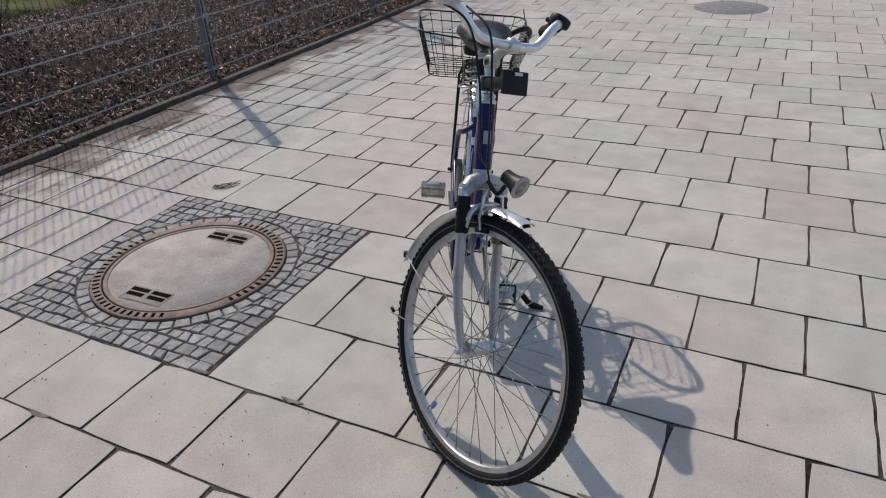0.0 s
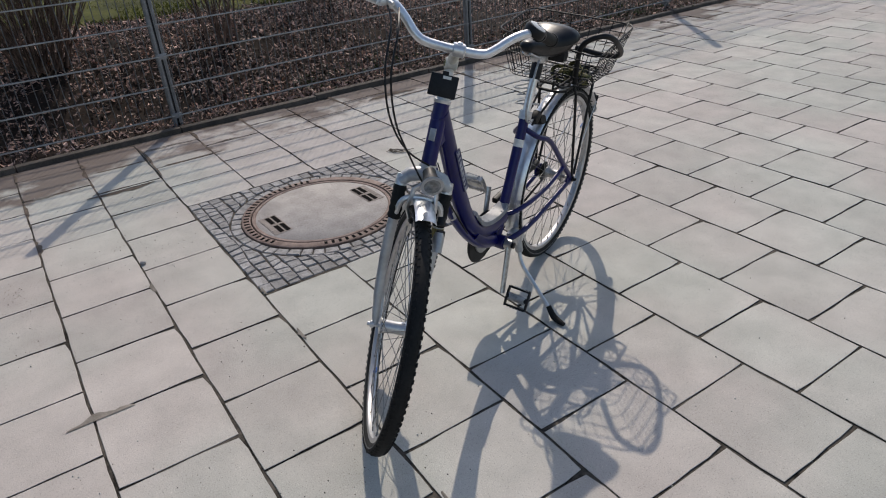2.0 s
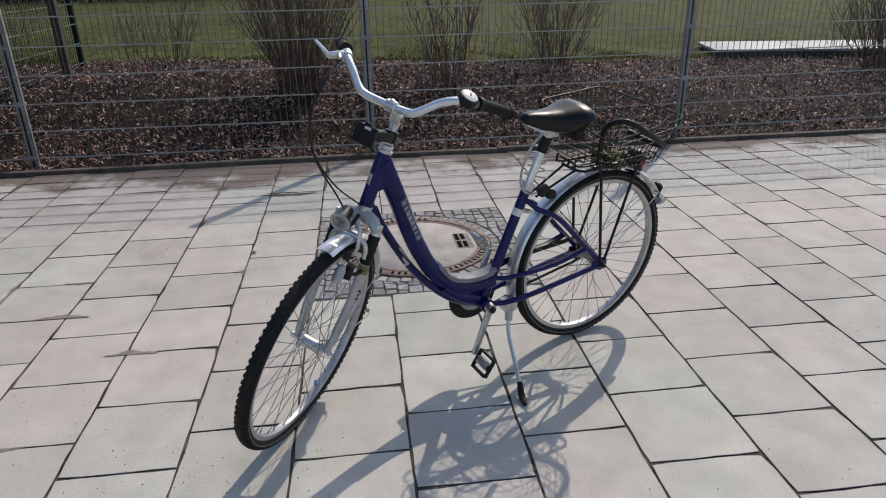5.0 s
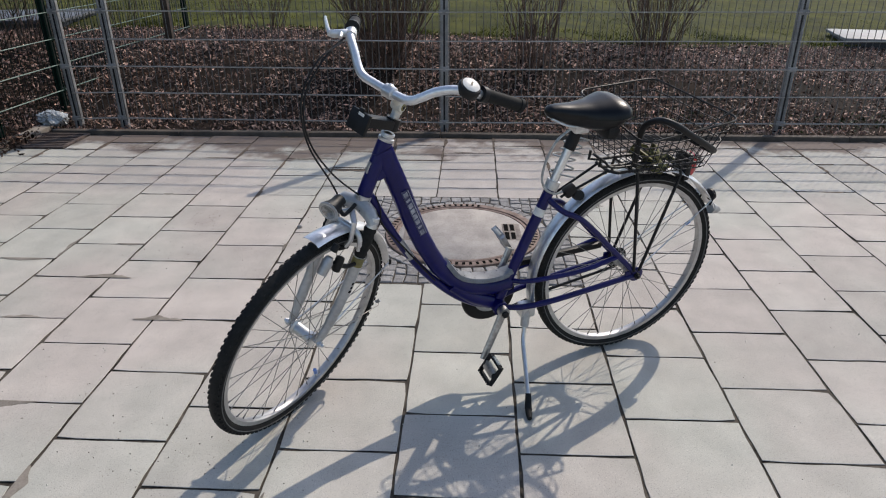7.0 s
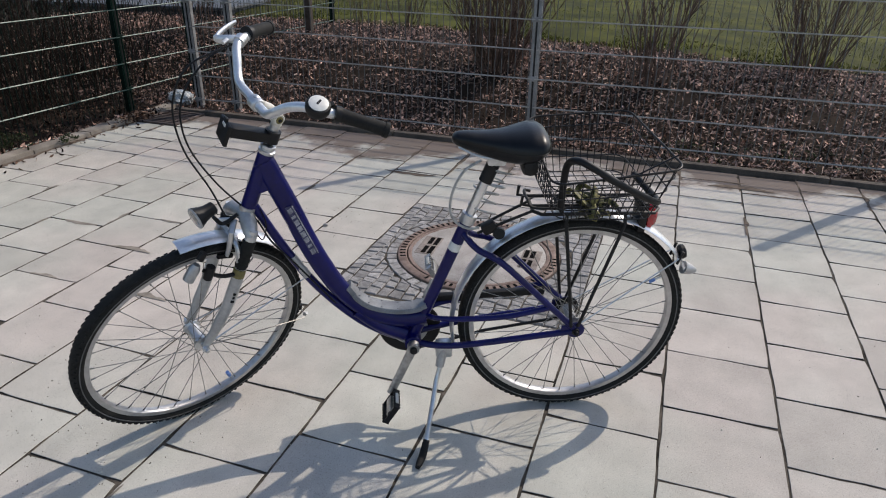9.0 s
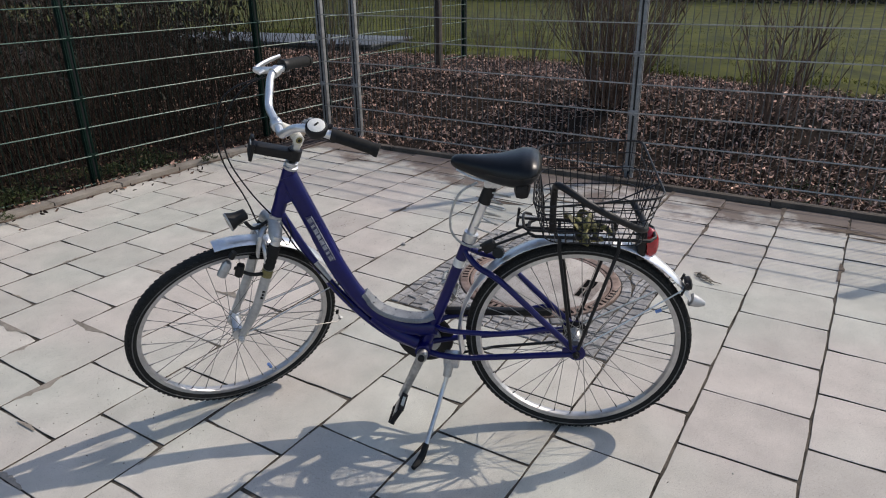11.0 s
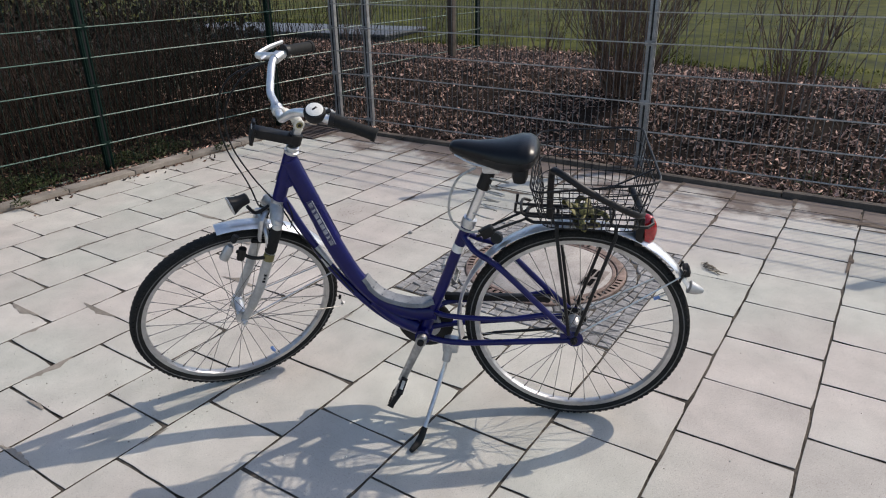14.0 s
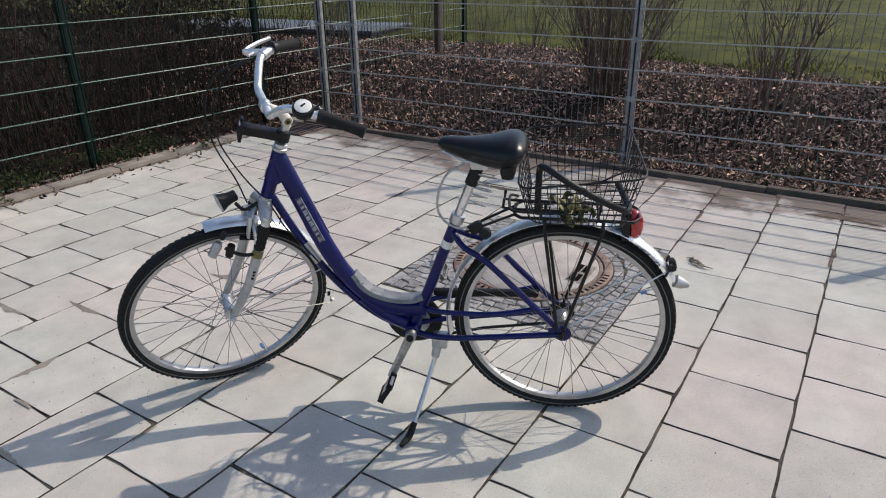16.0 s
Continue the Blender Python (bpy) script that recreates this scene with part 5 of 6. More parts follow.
# coiled lock cable on the seat post
pts = []
for k in range(150):
    t = k / 149
    a = t * 5.3 * 2 * math.pi + 0.6
    q = 0.034 + 0.008 * math.sin(a * 0.41 + 0.8)
    pts.append((0.250 + 0.034 * t + q * math.cos(a), -0.026 + 0.010 * math.sin(a * 0.23) + 0.9 * q * math.sin(a), 0.830 - 0.122 * t + 0.013 * math.sin(a + 0.7)))
part("lock_cable", sweep(bmesh.new(), pts, 0.0027, 7), CLEARCABLE, bike, "coiled clear plastic-coated lock cable")
part("lock_loop", tube([(0.300, 0.018, 0.870), (0.345, 0.030, 0.845), (0.372, 0.030, 0.790), (0.378, 0.026, 0.730), (0.360, 0.022, 0.690), (0.325, 0.018, 0.668), (0.295, 0.014, 0.668)], 0.0038, 8, 6), CLEARCABLE, bike)
part("lock_body", box(bmesh.new(), (0, 0, 0), (0.042, 0.028, 0.034), Matrix.Translation((0.268, 0.012, 0.668)) @ pose(0, 0, 0, 0, 30, 0), 0.010), BLACK, bike, "black ring lock body")
part("lock_knob", lathe(bmesh.new(), [(0.016, -0.014), (0.018, 0.0), (0.016, 0.014)], Matrix.Translation((0.240, 0.018, 0.652)) @ pose(0, 0, 0, -70, 20, 0), 14), BLACK, bike)

# carrier
RZ = 0.728
carrier = part("carrier_rail", tube([(0.135, 0.055, RZ), (-0.175, 0.055, RZ), (-0.192, 0.030, RZ), (-0.192, -0.030, RZ), (-0.175, -0.055, RZ), (0.135, -0.055, RZ), (0.155, -0.035, RZ), (0.155, 0.035, RZ), (0.135, 0.055, RZ)], 0.005, 8), BLACKSTEEL, bike, "black steel luggage carrier")
for x in (0.08, 0.0, -0.08, -0.15):
    part("cross_bar", sweep(bmesh.new(), [(x, -0.055, RZ), (x, 0.055, RZ)], 0.004, 8), BLACKSTEEL, carrier)
for s in (-1, 1):
    part("carrier_leg", tube([(0.068, s * 0.058, RZ), (0.068, s * 0.070, 0.70), (0.016, s * 0.076, 0.365)], 0.0052, 8), BLACKSTEEL, carrier)
    part("carrier_leg", tube([(-0.092, s * 0.058, RZ), (-0.092, s * 0.070, 0.70), (-0.004, s * 0.076, 0.365)], 0.0052, 8), BLACKSTEEL, carrier)
    part("carrier_strut", sweep(bmesh.new(), [(0.150, s * 0.030, RZ), (0.300, s * 0.016, 0.652)], 0.0042, 8), BLACKSTEEL, carrier)
for y in (-0.03, 0.03):
    part("clamp_bar", tube([(0.185, y, RZ + 0.046), (0.188, y, RZ + 0.018), (0.165, y, RZ + 0.014), (-0.05, y, RZ + 0.014)], 0.0045, 8), BLACKSTEEL, carrier)
part("clamp_bow", tube([(0.15, -0.052, RZ + 0.018), (0.17, -0.030, RZ + 0.03), (0.17, 0.030, RZ + 0.03), (0.15, 0.052, RZ + 0.018), (0.02, 0.052, RZ + 0.018)], 0.0042, 8, 5), BLACKSTEEL, carrier)
tail = part("tail_lamp", lathe(bmesh.new(), [(0.010, -0.004), (0.036, 0.0), (0.037, 0.012), (0.030, 0.030), (0.014, 0.040), (0.002, 0.042)], Matrix.Translation((-0.174, -0.006, 0.692)) @ pose(0, 0, 0, 0, -84, 0) @ Matrix.Diagonal((1.28, 0.74, 0.85, 1)), 28), REDGLASS, bike, "red plastic tail lamp")
part("tail_lamp_back", box(bmesh.new(), (-0.160, -0.006, 0.696), (0.024, 0.064, 0.092), bevel=0.008), BLACK, tail)

# wire basket


def basket_ring(u):
    """Corners of the slightly bent basket at height share u: it widens upwards."""
    low = [Vector((0.115, -0.178, 0.744)), Vector((0.112, 0.115, 0.744)), Vector((-0.148, 0.118, 0.744)), Vector((-0.148, -0.190, 0.744))]
    high = [Vector((0.142, -0.218, 0.900)), Vector((0.142, 0.160, 0.862)), Vector((-0.184, 0.165, 0.905)), Vector((-0.164, -0.238, 0.914))]
    return [a.lerp(c, u) for a, c in zip(low, high)]


def rounded(corners, r=0.045, n=6):
    out = []
    for k, c in enumerate(corners):
        a, b = (corners[k - 1] - c).normalized(), (corners[(k + 1) % 4] - c).normalized()
        p, q = c + a * r, c + b * r
        for i in range(n + 1):
            t = i / n
            out.append((1 - t) ** 2 * p + 2 * t * (1 - t) * c + t * t * q)
    return out


basket = part("basket", sweep(bmesh.new(), rounded(basket_ring(1.0)), 0.0030, 8, closed=True), BLACKSTEEL, bike, "black wire basket on the carrier")
for u in (0.0, 0.27, 0.55, 0.80):
    part("basket_hoop", sweep(bmesh.new(), rounded(basket_ring(u)), 0.0017, 6, closed=True), BLACKSTEEL, basket)
lo, hi = basket_ring(0.0), basket_ring(1.0)
for k in range(4):
    n = 13 if k % 2 else 10
    for i in range(1, n):
        t = i / n
        part("basket_wire", sweep(bmesh.new(), [lo[k].lerp(lo[(k + 1) % 4], t), hi[k].lerp(hi[(k + 1) % 4], t)], 0.0014, 5), BLACKSTEEL, basket)
for i in range(1, 9):
    t = i / 9
    part("floor_wire", sweep(bmesh.new(), [lo[0].lerp(lo[1], t), lo[3].lerp(lo[2], t)], 0.0014, 5), BLACKSTEEL, basket)
for i in range(1, 9):
    t = i / 9
    part("floor_wire", sweep(bmesh.new(), [lo[1].lerp(lo[2], t), lo[0].lerp(lo[3], t)], 0.0014, 5), BLACKSTEEL, basket)
part("bent_wire", sweep(bmesh.new(), [(0.020, 0.158, 0.872), (-0.070, 0.160, 0.893), (-0.162, 0.152, 0.938)], 0.0022, 6), BLACKSTEEL, basket, "wire of the rim bent upwards")
part("basket_handle", tube([(0.090, 0.068, 0.750), (0.090, 0.070, 0.855), (0.087, 0.092, 0.895), (0.076, 0.138, 0.917), (0.040, 0.162, 0.905), (-0.005, 0.168, 0.878), (-0.075, 0.160, 0.838), (-0.130, 0.140, 0.806), (-0.150, 0.105, 0.792), (-0.148, 0.050, 0.792), (-0.130, -0.030, 0.805)],
                           0.0095, 10, 5), BLACK, basket, "black plastic carrying handle folded down")
strap = thing("elastic_strap", "tangled olive and yellow elastic luggage strap lying in the basket", "strap", bike.matrix_world.copy())
for k in range(8):
    rng = random.Random(40 + k)
    c, a0, tip_ = Vector((rng.uniform(-0.025, 0.030), rng.uniform(-0.01, 0.06), rng.uniform(0.736, 0.776))), rng.uniform(0, 6.28), rng.uniform(15, 80)
    ra, rb = rng.uniform(0.030, 0.052), rng.uniform(0.014, 0.030)
    m = Matrix.Translation(c) @ pose(0, 0, 0, tip_, 0, math.degrees(a0))
    pts = [m @ Vector((ra * math.cos(q * 0.9), rb * math.sin(q * 0.9), 0.012 * math.sin(q * 1.7 + k))) for q in range(7)]
    part("strap_loop", tube(pts, 0.0085, 7, 6, flat=0.35), LOCK, strap)

# fork, stem, handlebar: all steered
part("fork_crown", tube([st(0.010, -0.066, 0.052), st(0.012, -0.045, 0.030), st(0.0, 0, 0.020), st(0.012, 0.045, 0.030), st(0.010, 0.066, 0.052)], [0.016, 0.021, 0.024, 0.021, 0.016], 12, 0), FORKGREY, bike, "silver suspension fork crown")
part("crown_race", tube([st(0, 0, -0.006), st(0, 0, 0.020)], [0.0235, 0.0215], 16), SATIN, bike)
for s in (-1, 1):
    part("fork_cap", tube([st(0.010, s * 0.062, 0.030), st(0.010, s * 0.062, 0.060)], [0.014, 0.016], 12), SATIN, bike)
    bm = bmesh.new()
    n = 11
    sweep(bm, [st(0.010, s * 0.062, 0.060 + 0.0092 * k) for k in range(n)], [0.0185 if k % 2 else 0.0160 for k in range(n)], 12)
    part("fork_boot", bm, RUBBER, bike, "black rubber fork bellows")
    leg = part("fork_leg", tube([st(0.010, s * 0.062, 0.145), st(0.010, s * 0.063, 0.22), st(0.012, s * 0.062, 0.30), st(0.022, s * 0.058, 0.385), st(0.032, s * 0.052, 0.448)], [0.0165] * 9 + [0.0155] * 6 + [0.013] * 4 + [0.0105] * 2, 12, 5, flat=0.8), FORKGREY, bike, "silver painted fork leg")
    if s > 0:
        part("fork_sleeve", tube([st(0.010, s * 0.062, 0.156), st(0.010, s * 0.0625, 0.182)], 0.0172, 12), YELLOW, leg)
        for k, w in enumerate((0.008, 0.006, 0.009)):
            part("letter_bar", box(bmesh.new(), (0, 0, 0), (w, 0.004, 0.007), Matrix.Translation(st(0.011, 0.0765, 0.236 + 0.013 * k)) @ Matrix(((FWD.x, LFT.x, -AXIS.x, 0), (FWD.y, LFT.y, -AXIS.y, 0), (FWD.z, LFT.z, -AXIS.z, 0), (0, 0, 0, 1))), 0.0008), RUBBER, leg)
    part("axle_nut", lathe(bmesh.new(), [(0.0105, 0), (0.0105, 0.010), (0.006, 0.011), (0.006, 0.018)], Matrix.Translation(st(0.032, s * 0.056, 0.448)) @ (LFT * s).to_track_quat("Z", "Y").to_matrix().to_4x4(), 10), SATIN, bike)
part("fork_arch", tube([st(0.014, -0.062, 0.155), st(0.030, -0.050, 0.095), st(0.034, 0, 0.080), st(0.030, 0.050, 0.095), st(0.014, 0.062, 0.155)], 0.008, 8, 5), SATIN, bike)
part("head_cup", tube([st(0, 0, -0.166), st(0, 0, -0.169), st(0, 0, -0.176), st(0, 0, -0.178), st(0, 0, -0.181), st(0, 0, -0.183), st(0, 0, -0.190), st(0, 0, -0.193)], [0.0195, 0.0220, 0.0220, 0.0175, 0.0175, 0.0195, 0.0190, 0.0150], 16), SATIN, bike)
part("stem_quill", tube([st(0, 0, -0.200), st(0, 0, -0.262)], 0.0125, 14), SATIN, bike)
part("stem_neck", tube([st(-0.004, 0, -0.246), st(0.004, 0, -0.270), st(0.030, 0, -0.290), st(0.066, 0, -0.300)], [0.0125, 0.0140, 0.0130, 0.0125], 14), CREAM, bike, "cream plastic-covered adjustable stem")
badge_m = Matrix.Translation(st(0.004, 0, -0.268)) @ LFT.to_track_quat("Z", "Y").to_matrix().to_4x4()
part("stem_joint", lathe(bmesh.new(), [(0.0135, -0.016), (0.0155, -0.014), (0.0155, 0.014), (0.0135, 0.016)], badge_m, 20), CREAM, bike, "cream plastic stem joint cover")
for s in (-1, 1):
    part("stem_badge", lathe(bmesh.new(), [(0.010, 0.0), (0.0095, 0.0172), (0.004, 0.0182)], badge_m @ pose(0, 0, 0, 0, 0 if s > 0 else 180, 0), 16), YELLOW, bike, "round dull yellow badge")
    part("stem_screw", lathe(bmesh.new(), [(0.005, 0.0), (0.005, 0.0188), (0.002, 0.0192)], badge_m @ pose(0, 0, 0, 0, 0 if s > 0 else 180, 0), 12), BLACK, bike)
part("stem_column", tube([st(-0.001, 0, -0.240), st(0.002, 0, -0.268)], 0.0125, 16), CREAM, bike)
bar_shape = [(-0.005, -0.207, -0.386), (0.033, -0.190, -0.381), (0.053, -0.167, -0.367), (0.060, -0.141, -0.345), (0.064, -0.114, -0.318), (0.067, -0.088, -0.304), (0.068, -0.043, -0.301),
             (0.071, -0.014, -0.301), (0.073, 0.014, -0.301), (0.080, 0.063, -0.306), (0.082, 0.090, -0.325), (0.077, 0.120, -0.354), (0.066, 0.154, -0.376), (0.039, 0.186, -0.386), (-0.005, 0.209, -0.388)]
bar_line = [st(*p) for p in bar_shape]
bar = part("handlebar", tube(bar_line, 0.0112, 14, 6), BAR_ALLOY, bike, "polished swept-back handlebar")
part("bar_clamp", tube([st(0.0709, -0.016, -0.301), st(0.0711, -0.013, -0.301), st(0.0729, 0.013, -0.301), st(0.0731, 0.016, -0.301)], [0.0145, 0.0172, 0.0172, 0.0145], 16), SATIN, bar)
part("clamp_bolt", tube([st(0.074, 0, -0.312), st(0.0745, 0, -0.318), st(0.0748, 0, -0.321)], [0.0085, 0.0080, 0.004], 10), SATIN, bar)
for s in (-1, 1):
    grip = part("grip", tube([st(0.004, s * 0.208, -0.391), st(-0.035, s * 0.236, -0.393), st(-0.085, s * 0.268, -0.394)], [0.0165, 0.0155, 0.0165], 14), RUBBER, bar, "black rubber grip")
    part("grip_flange", tube([st(0.014, s * 0.203, -0.390), st(0.002, s * 0.209, -0.391)], 0.0195, 14), BLACK, grip)
    part("grip_end", tube([st(-0.083, s * 0.2668, -0.394), st(-0.092, s * 0.273, -0.394)], 0.0185, 14), RUBBER, grip)
lever = part("brake_lever", tube([st(0.036, -0.188, -0.380), st(0.062, -0.194, -0.373), st(0.082, -0.207, -0.364), st(0.088, -0.217, -0.362)], [0.0105, 0.0105, 0.010, 0.007], 10, 5, flat=0.7), SATIN, bar, "alloy brake lever")
part("lever_blade", tube([st(0.088, -0.207, -0.362), st(0.070, -0.232, -0.366), st(0.030, -0.272, -0.373), st(-0.018, -0.316, -0.377)], [0.0080, 0.0078, 0.0068, 0.0056], 10, 5, flat=0.7), SATIN, lever)
part("lever_clamp", tube([st(0.046, -0.178, -0.373), st(0.030, -0.191, -0.381)], 0.0160, 14), SATIN, lever)
part("lever_barrel", tube([st(0.070, -0.190, -0.372), st(0.086, -0.178, -0.366)], [0.006, 0.0045], 8), SATIN, lever)
dial_m = Matrix.Translation(st(0.046, 0.182, -0.391)) @ Vector((-0.22, 0.47, 0.85)).to_track_quat("Z", "Y").to_matrix().to_4x4()
bell = part("bell", lathe(bmesh.new(), [(0.016, -0.012), (0.026, -0.010), (0.0285, -0.003), (0.0285, 0.008), (0.026, 0.013), (0.022, 0.0145)], dial_m, 30), BLACK, bar, "round black bell with a pale printed top")
part("bell_top", lathe(bmesh.new(), [(0.0225, 0.013), (0.0222, 0.0155), (0.016, 0.0180), (0.003, 0.0190)], dial_m, 30), WHITE, bell, "pale disc with a worn dark mark")
part("bell_mark", box(bmesh.new(), (0, 0, 0.0188), (0.015, 0.0050, 0.0012), dial_m @ pose(0, 0, 0, 0, 0, 35)), BLACK, bell)
part("bell_thumb", tube([dial_m @ Vector((0.024, 0.004, -0.006)), dial_m @ Vector((0.040, 0.010, -0.008))], [0.005, 0.007], 8), BLACK, bell)

# luggage-adapter box on the stem
hm = Matrix((( FWD.x, LFT.x, -AXIS.x, 0), (FWD.y, LFT.y, -AXIS.y, 0), (FWD.z, LFT.z, -AXIS.z, 0), (0, 0, 0, 1)))
mount_m = Matrix.Translation(st(0.0, 0, -0.214)) @ hm @ pose(0, 0, 0, 0, 0, -12)
hold = part("mount_arm", box(bmesh.new(), (0.058, 0, 0), (0.116, 0.036, 0.027), mount_m, 0.005), BLACK, bike, "black plastic bag mount clamped on the stem")
part("mount_clamp", tube([st(0, 0, -0.200), st(0, 0, -0.232)], 0.0205, 14), BLACK, hold)
part("mount_plate", box(bmesh.new(), (0.120, 0, -0.004), (0.010, 0.068, 0.054), mount_m, 0.003), BLACK, hold)
part("mount_hook", box(bmesh.new(), (0.122, 0, 0.025), (0.008, 0.016, 0.012), mount_m, 0.003), BLACK, hold)
part("mount_label", box(bmesh.new(), (0.1262, 0.006, 0.016), (0.002, 0.020, 0.007), mount_m), WHITE, hold)

# head lamp, front brake, side dynamo
lm = Matrix.Translation(st(0.140, -0.001, 0.029)) @ Vector((0.70, 0.62, -0.22)).normalized().to_track_quat("Z", "Y").to_matrix().to_4x4() @ Matrix.Scale(0.9, 4)
lamp = part("head_lamp", lathe(bmesh.new(), [(0.014, -0.062), (0.019, -0.058), (0.020, -0.036), (0.024, -0.020), (0.031, -0.004), (0.0325, 0.0), (0.031, 0.003)], lm, 28), BLACK, bike, "small black cone-shaped head lamp with a ribbed clear lens")
part("lamp_rim", lathe(bmesh.new(), [(0.0315, -0.001), (0.0330, 0.001), (0.0315, 0.004), (0.0240, 0.005), (0.0235, 0.002)], lm, 28), FORKGREY, lamp)
part("lamp_lens", lathe(bmesh.new(), [(0.0238, 0.0), (0.0236, 0.0045), (0.016, 0.007), (0.002, 0.008)], lm, 28), LENS, lamp)
part("lamp_bracket", tube([st(0.025, 0.0, 0.022), st(0.060, 0.0, 0.050), st(0.090, -0.004, 0.030)], 0.0055, 8, 4), BLACKSTEEL, lamp)
for s in (-1, 1):
    part("brake_caliper", tube([st(0.030, 0.0, 0.040), st(0.048, s * 0.030, 0.060), st(0.046, s * 0.038, 0.110), st(0.036, s * 0.024, 0.140)], [0.009, 0.008, 0.007, 0.006], 8, 0, flat=0.6), SATIN, bike, "silver brake caliper arm")
    part("brake_pad", box(bmesh.new(), (0, 0, 0), (0.045, 0.010, 0.012), Matrix.Translation(st(0.038, s * 0.020, 0.143)) @ hm, 0.002), RUBBER, bike)
dyn = part("dynamo", tube([st(0.131, 0.045, 0.142), st(0.134, 0.045, 0.156), st(0.142, 0.045, 0.192)], [0.010, 0.0150, 0.0148], 16), FORKGREY, bike, "silver bottle dynamo beside the front tyre")
part("dynamo_roller", tube([st(0.120, 0.045, 0.105), st(0.127, 0.045, 0.126)], 0.010, 14), BLACK, dyn)
part("dynamo_bracket", tube([st(0.012, 0.066, 0.170), st(0.060, 0.060, 0.178), st(0.110, 0.050, 0.160)], 0.006, 8, 4), BLACKSTEEL, dyn)
part("dynamo_spring", lathe(bmesh.new(), [(0.012, -0.020), (0.013, 0.0), (0.012, 0.020)], Matrix.Translation(st(0.095, 0.055, 0.165)) @ hm, 12), BLACK, dyn)

# cables
part("brake_cable", tube([st(0.092, -0.163, -0.360), st(0.170, -0.160, -0.300), st(0.185, -0.156, -0.200), st(0.150, -0.120, -0.100), st(0.085, -0.060, -0.020), st(0.050, -0.015, 0.035)], 0.0026, 7, 8), BLACK, bike, "thin black front brake cable")
part("gear_cable", tube([st(0.020, -0.196, -0.380), st(0.116, -0.176, -0.320), st(0.158, -0.170, -0.210), st(0.136, -0.136, -0.110), st(0.070, -0.070, -0.035), (0.895, 0.022, 0.715), (0.860, 0.018, 0.640), (0.800, 0.014, 0.560), (0.700, 0.012, 0.425)], 0.0026, 7, 8), BLACK, bike, "thin black gear cable")
part("light_cable", tube([st(0.03, 0.02, 0.03), (0.905, 0.030, 0.690), (0.880, 0.028, 0.650), (0.868, 0.016, 0.690), (0.880, 0.010, 0.735)], 0.0018, 6, 6), BLACK, bike)

# ---- paving slabs ----
pavement = thing("pavement", "pale concrete paving slabs in running bond with dark joints", "pavement")
pavement["kind"] = "structure"


def slab_verts(x0, x1, y0, y1, z, tx, ty, rng=None):
    """Rings of a slab from its foot to its face; with rng its edges are worn and chipped."""
    c, b, out, n = 0.0013, 0.0012, [], 5 if rng else 1
    rim = [(x0, y0), (x1, y0), (x1, y1), (x0, y1)]
    line = []
    for k in range(4):
        (xa, ya), (xb, yb) = rim[k], rim[(k + 1) % 4]
        for i in range(n):
            w = 0.0
            if rng:
                w = rng.random() ** 3 * 0.0042 + (0.009 * rng.random() if rng.random() < 0.05 else 0) + (0.0012 if i == 0 else 0)
            x, y = xa + (xb - xa) * i / n, ya + (yb - ya) * i / n
            sx, sy = ((x0 + x1) / 2 - x) / abs(x1 - x0) * 2, ((y0 + y1) / 2 - y) / abs(y1 - y0) * 2
            line.append((x, y, sx, sy, w))
    for inset, h in ((0, -0.05), (0, -b), (c, 0.0)):
        for x, y, sx, sy, w in line:
            d = inset + (w if h > -0.01 else 0)
            px, py = x + d * (sx if abs(sx) > 0.99 else 0), y + d * (sy if abs(sy) > 0.99 else 0)
            out.append((px, py, z + h + tx * (px - (x0 + x1) / 2) + ty * (py - (y0 + y1) / 2)))
    return out


def slab_faces(n):
    return [tuple(range(2 * n, 3 * n))] + [(a + k, a + (k + 1) % n, a + n + (k + 1) % n, a + n + k) for a in (0, n) for k in range(n)]


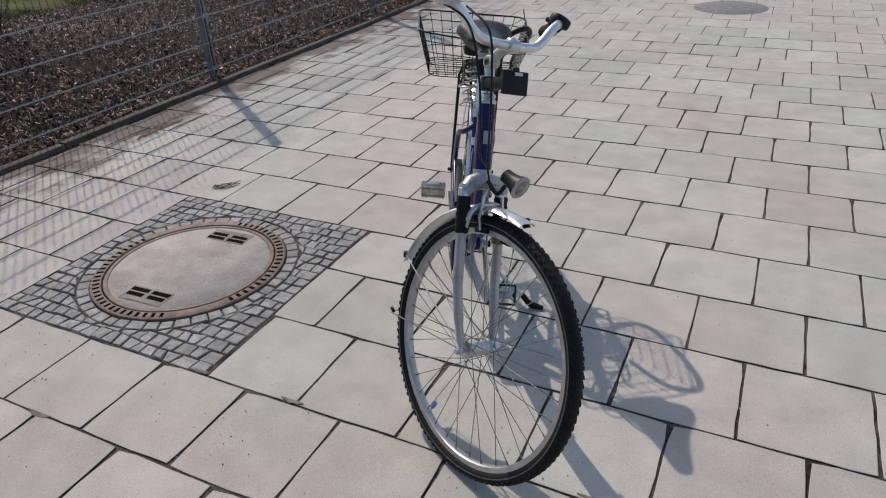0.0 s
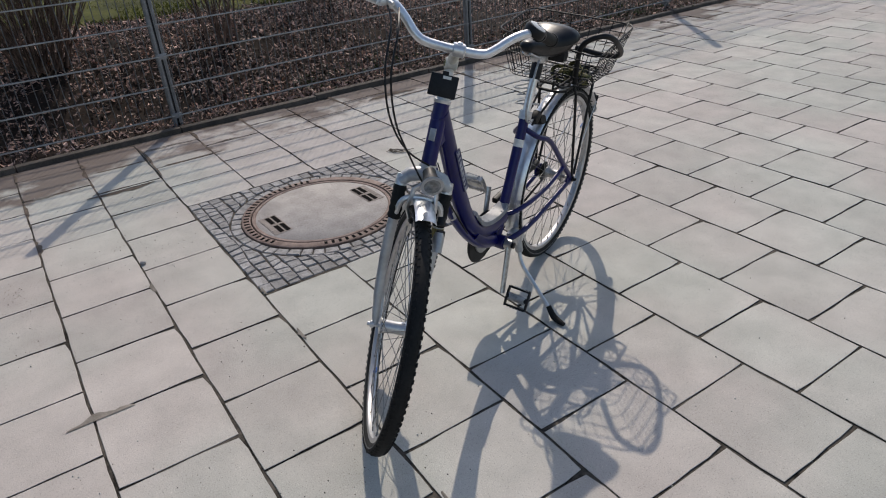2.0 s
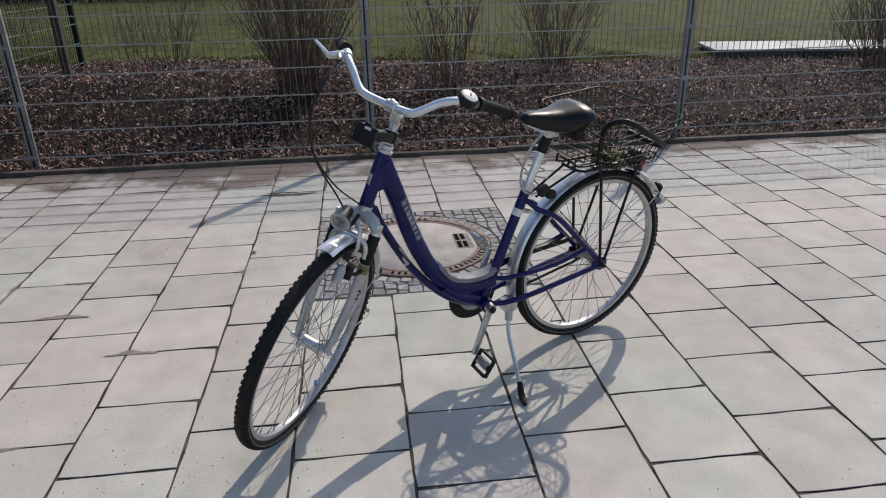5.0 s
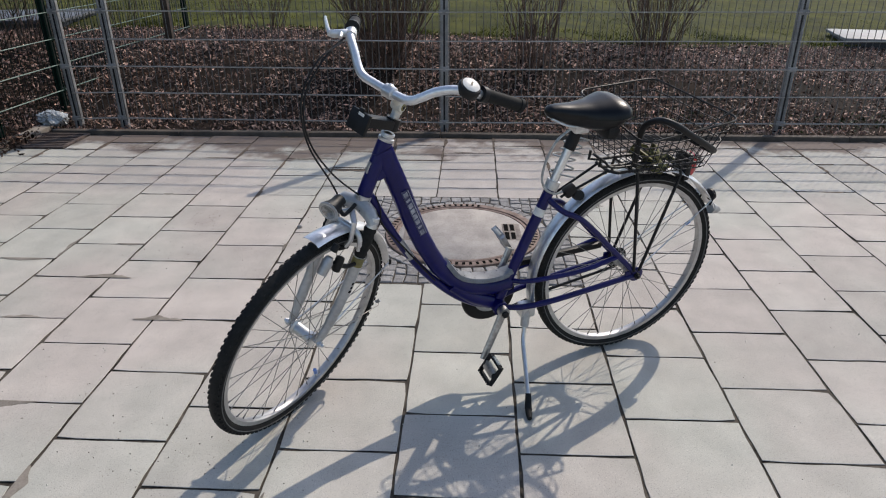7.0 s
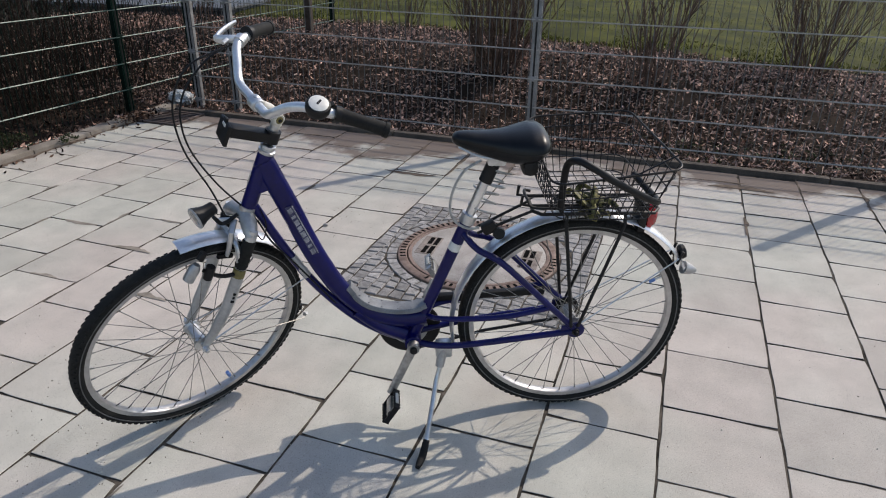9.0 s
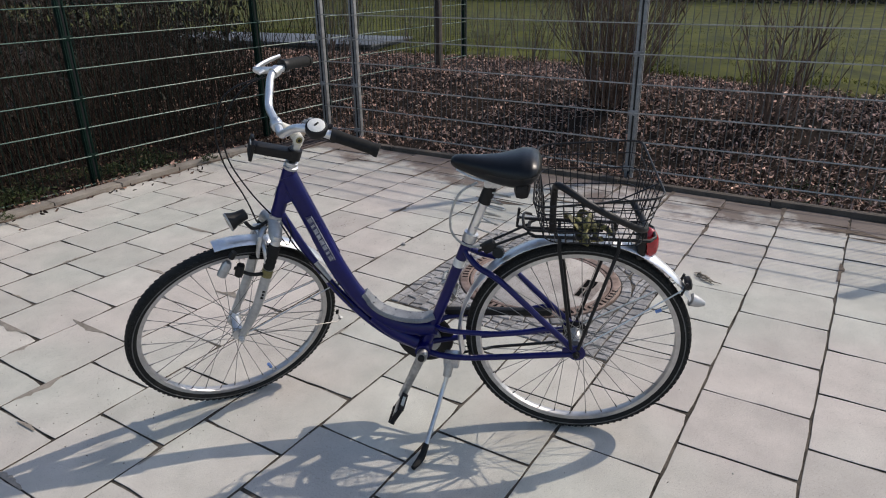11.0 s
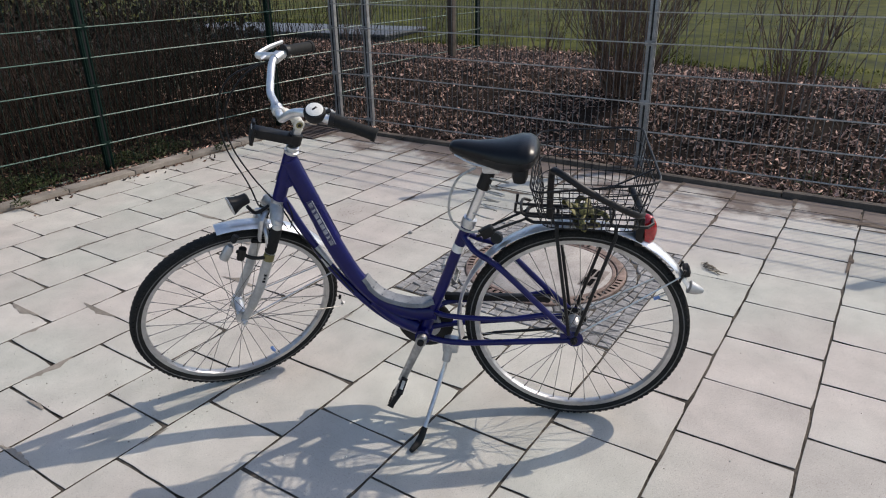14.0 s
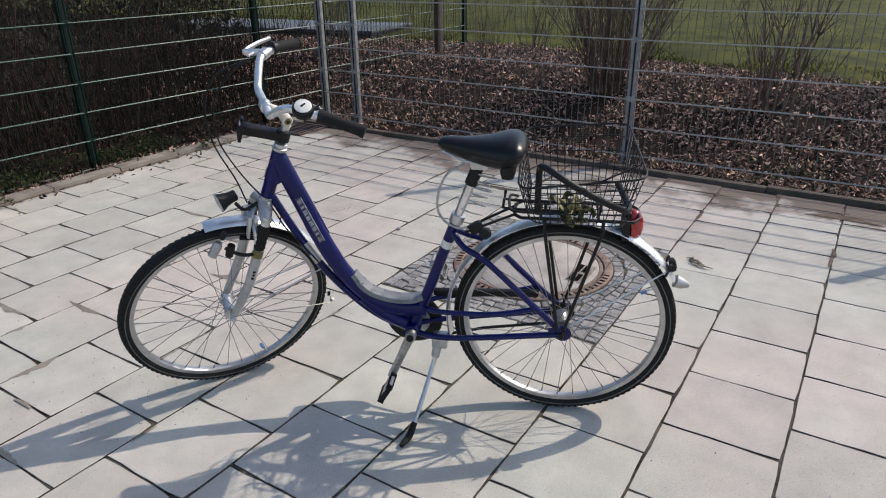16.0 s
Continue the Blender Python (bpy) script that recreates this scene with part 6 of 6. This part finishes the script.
SLAB_FACES, WORN_FACES = slab_faces(4), slab_faces(20)
DRAIN_X, DRAIN_Y = -3.352, -1.046
shared, loose_v, loose_f, sides = {}, [], [], []
for j in range(-9, 64):
    y0, y1 = ROW0 + j * PITCH + LINE_SHIFT.get(j, 0), ROW0 + (j + 1) * PITCH + LINE_SHIFT.get(j + 1, 0)
    start = -1.5 if j % 2 == 0 else -1.0
    for k in range(-26, 26):
        x0 = (start + k) * PITCH + ROW_SHIFT.get(j, 0)
        a, b, c, d = max(x0, EDGE_X), x0 + PITCH, max(y0, EDGE_Y), y1
        if b - a < 0.04 or d - c < 0.04:
            continue
        pieces = [(a, b, c, d)]
        if c < PATCH[3] - 0.01 and d > PATCH[2] + 0.01:
            if a >= PATCH[0] - 0.01 and b <= PATCH[1] + 0.01:
                continue
            if a < PATCH[0] < b:
                pieces = [(a, PATCH[0], c, d)]
            elif a < PATCH[1] < b:
                pieces = [(PATCH[1], b, c, d)]
        if c < DRAIN_Y and a < DRAIN_X:
            # slabs cut round the corner drain
            pieces = [(DRAIN_X, b, c, d)] if b > DRAIN_X else []
            if d > DRAIN_Y:
                pieces.append((a, min(b, DRAIN_X), DRAIN_Y, d))
        for a, b, c, d in pieces:
            if b - a < 0.03 or d - c < 0.03:
                continue
            g = GAP / 2
            z, tx, ty = random.uniform(-0.0012, 0.0012), random.gauss(0, 0.0022), random.gauss(0, 0.0022)
            w, h = round(b - a, 3), round(d - c, 3)
            if -3.8 < a < 1.2 and -1.5 < c < 4.4:
                key = (w, h, random.randint(0, 6))
                if key not in shared:
                    me = bpy.data.meshes.new("slab")
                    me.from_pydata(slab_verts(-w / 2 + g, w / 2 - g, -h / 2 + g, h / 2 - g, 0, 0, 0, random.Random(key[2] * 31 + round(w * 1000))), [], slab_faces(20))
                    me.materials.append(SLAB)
                    me.materials.append(JOINT)
                    me.polygons.foreach_set("material_index", [1 if 0 < q <= 20 else 0 for q in range(41)])
                    shared[key] = me
                me = shared[key]
                if j == 0 and k == 0:
                    me = me.copy()
                    me.materials.clear()
                    me.materials.append(SLAB_DARK)
                    me.materials.append(JOINT)
                    me.polygons.foreach_set("material_index", [1 if 0 < q <= 20 else 0 for q in range(41)])
                ob = new("slab", me)
                ob.parent = pavement
                ob.matrix_world = pose((a + b) / 2, (c + d) / 2, z, math.degrees(ty), -math.degrees(tx), random.gauss(0, 0.12))
            else:
                n = len(loose_v)
                worn = -4.0 < a < 1.4 and -1.5 < c < 6.5
                loose_v.extend(slab_verts(a + g, b - g, c + g, d - g, z, tx, ty, random.Random(900 + len(loose_f)) if worn else None))
                faces = WORN_FACES if worn else SLAB_FACES
                loose_f.extend(tuple(n + i for i in f) for f in faces)
                sides.extend(1 if 0 < q <= (20 if worn else 4) else 0 for q in range(len(faces)))
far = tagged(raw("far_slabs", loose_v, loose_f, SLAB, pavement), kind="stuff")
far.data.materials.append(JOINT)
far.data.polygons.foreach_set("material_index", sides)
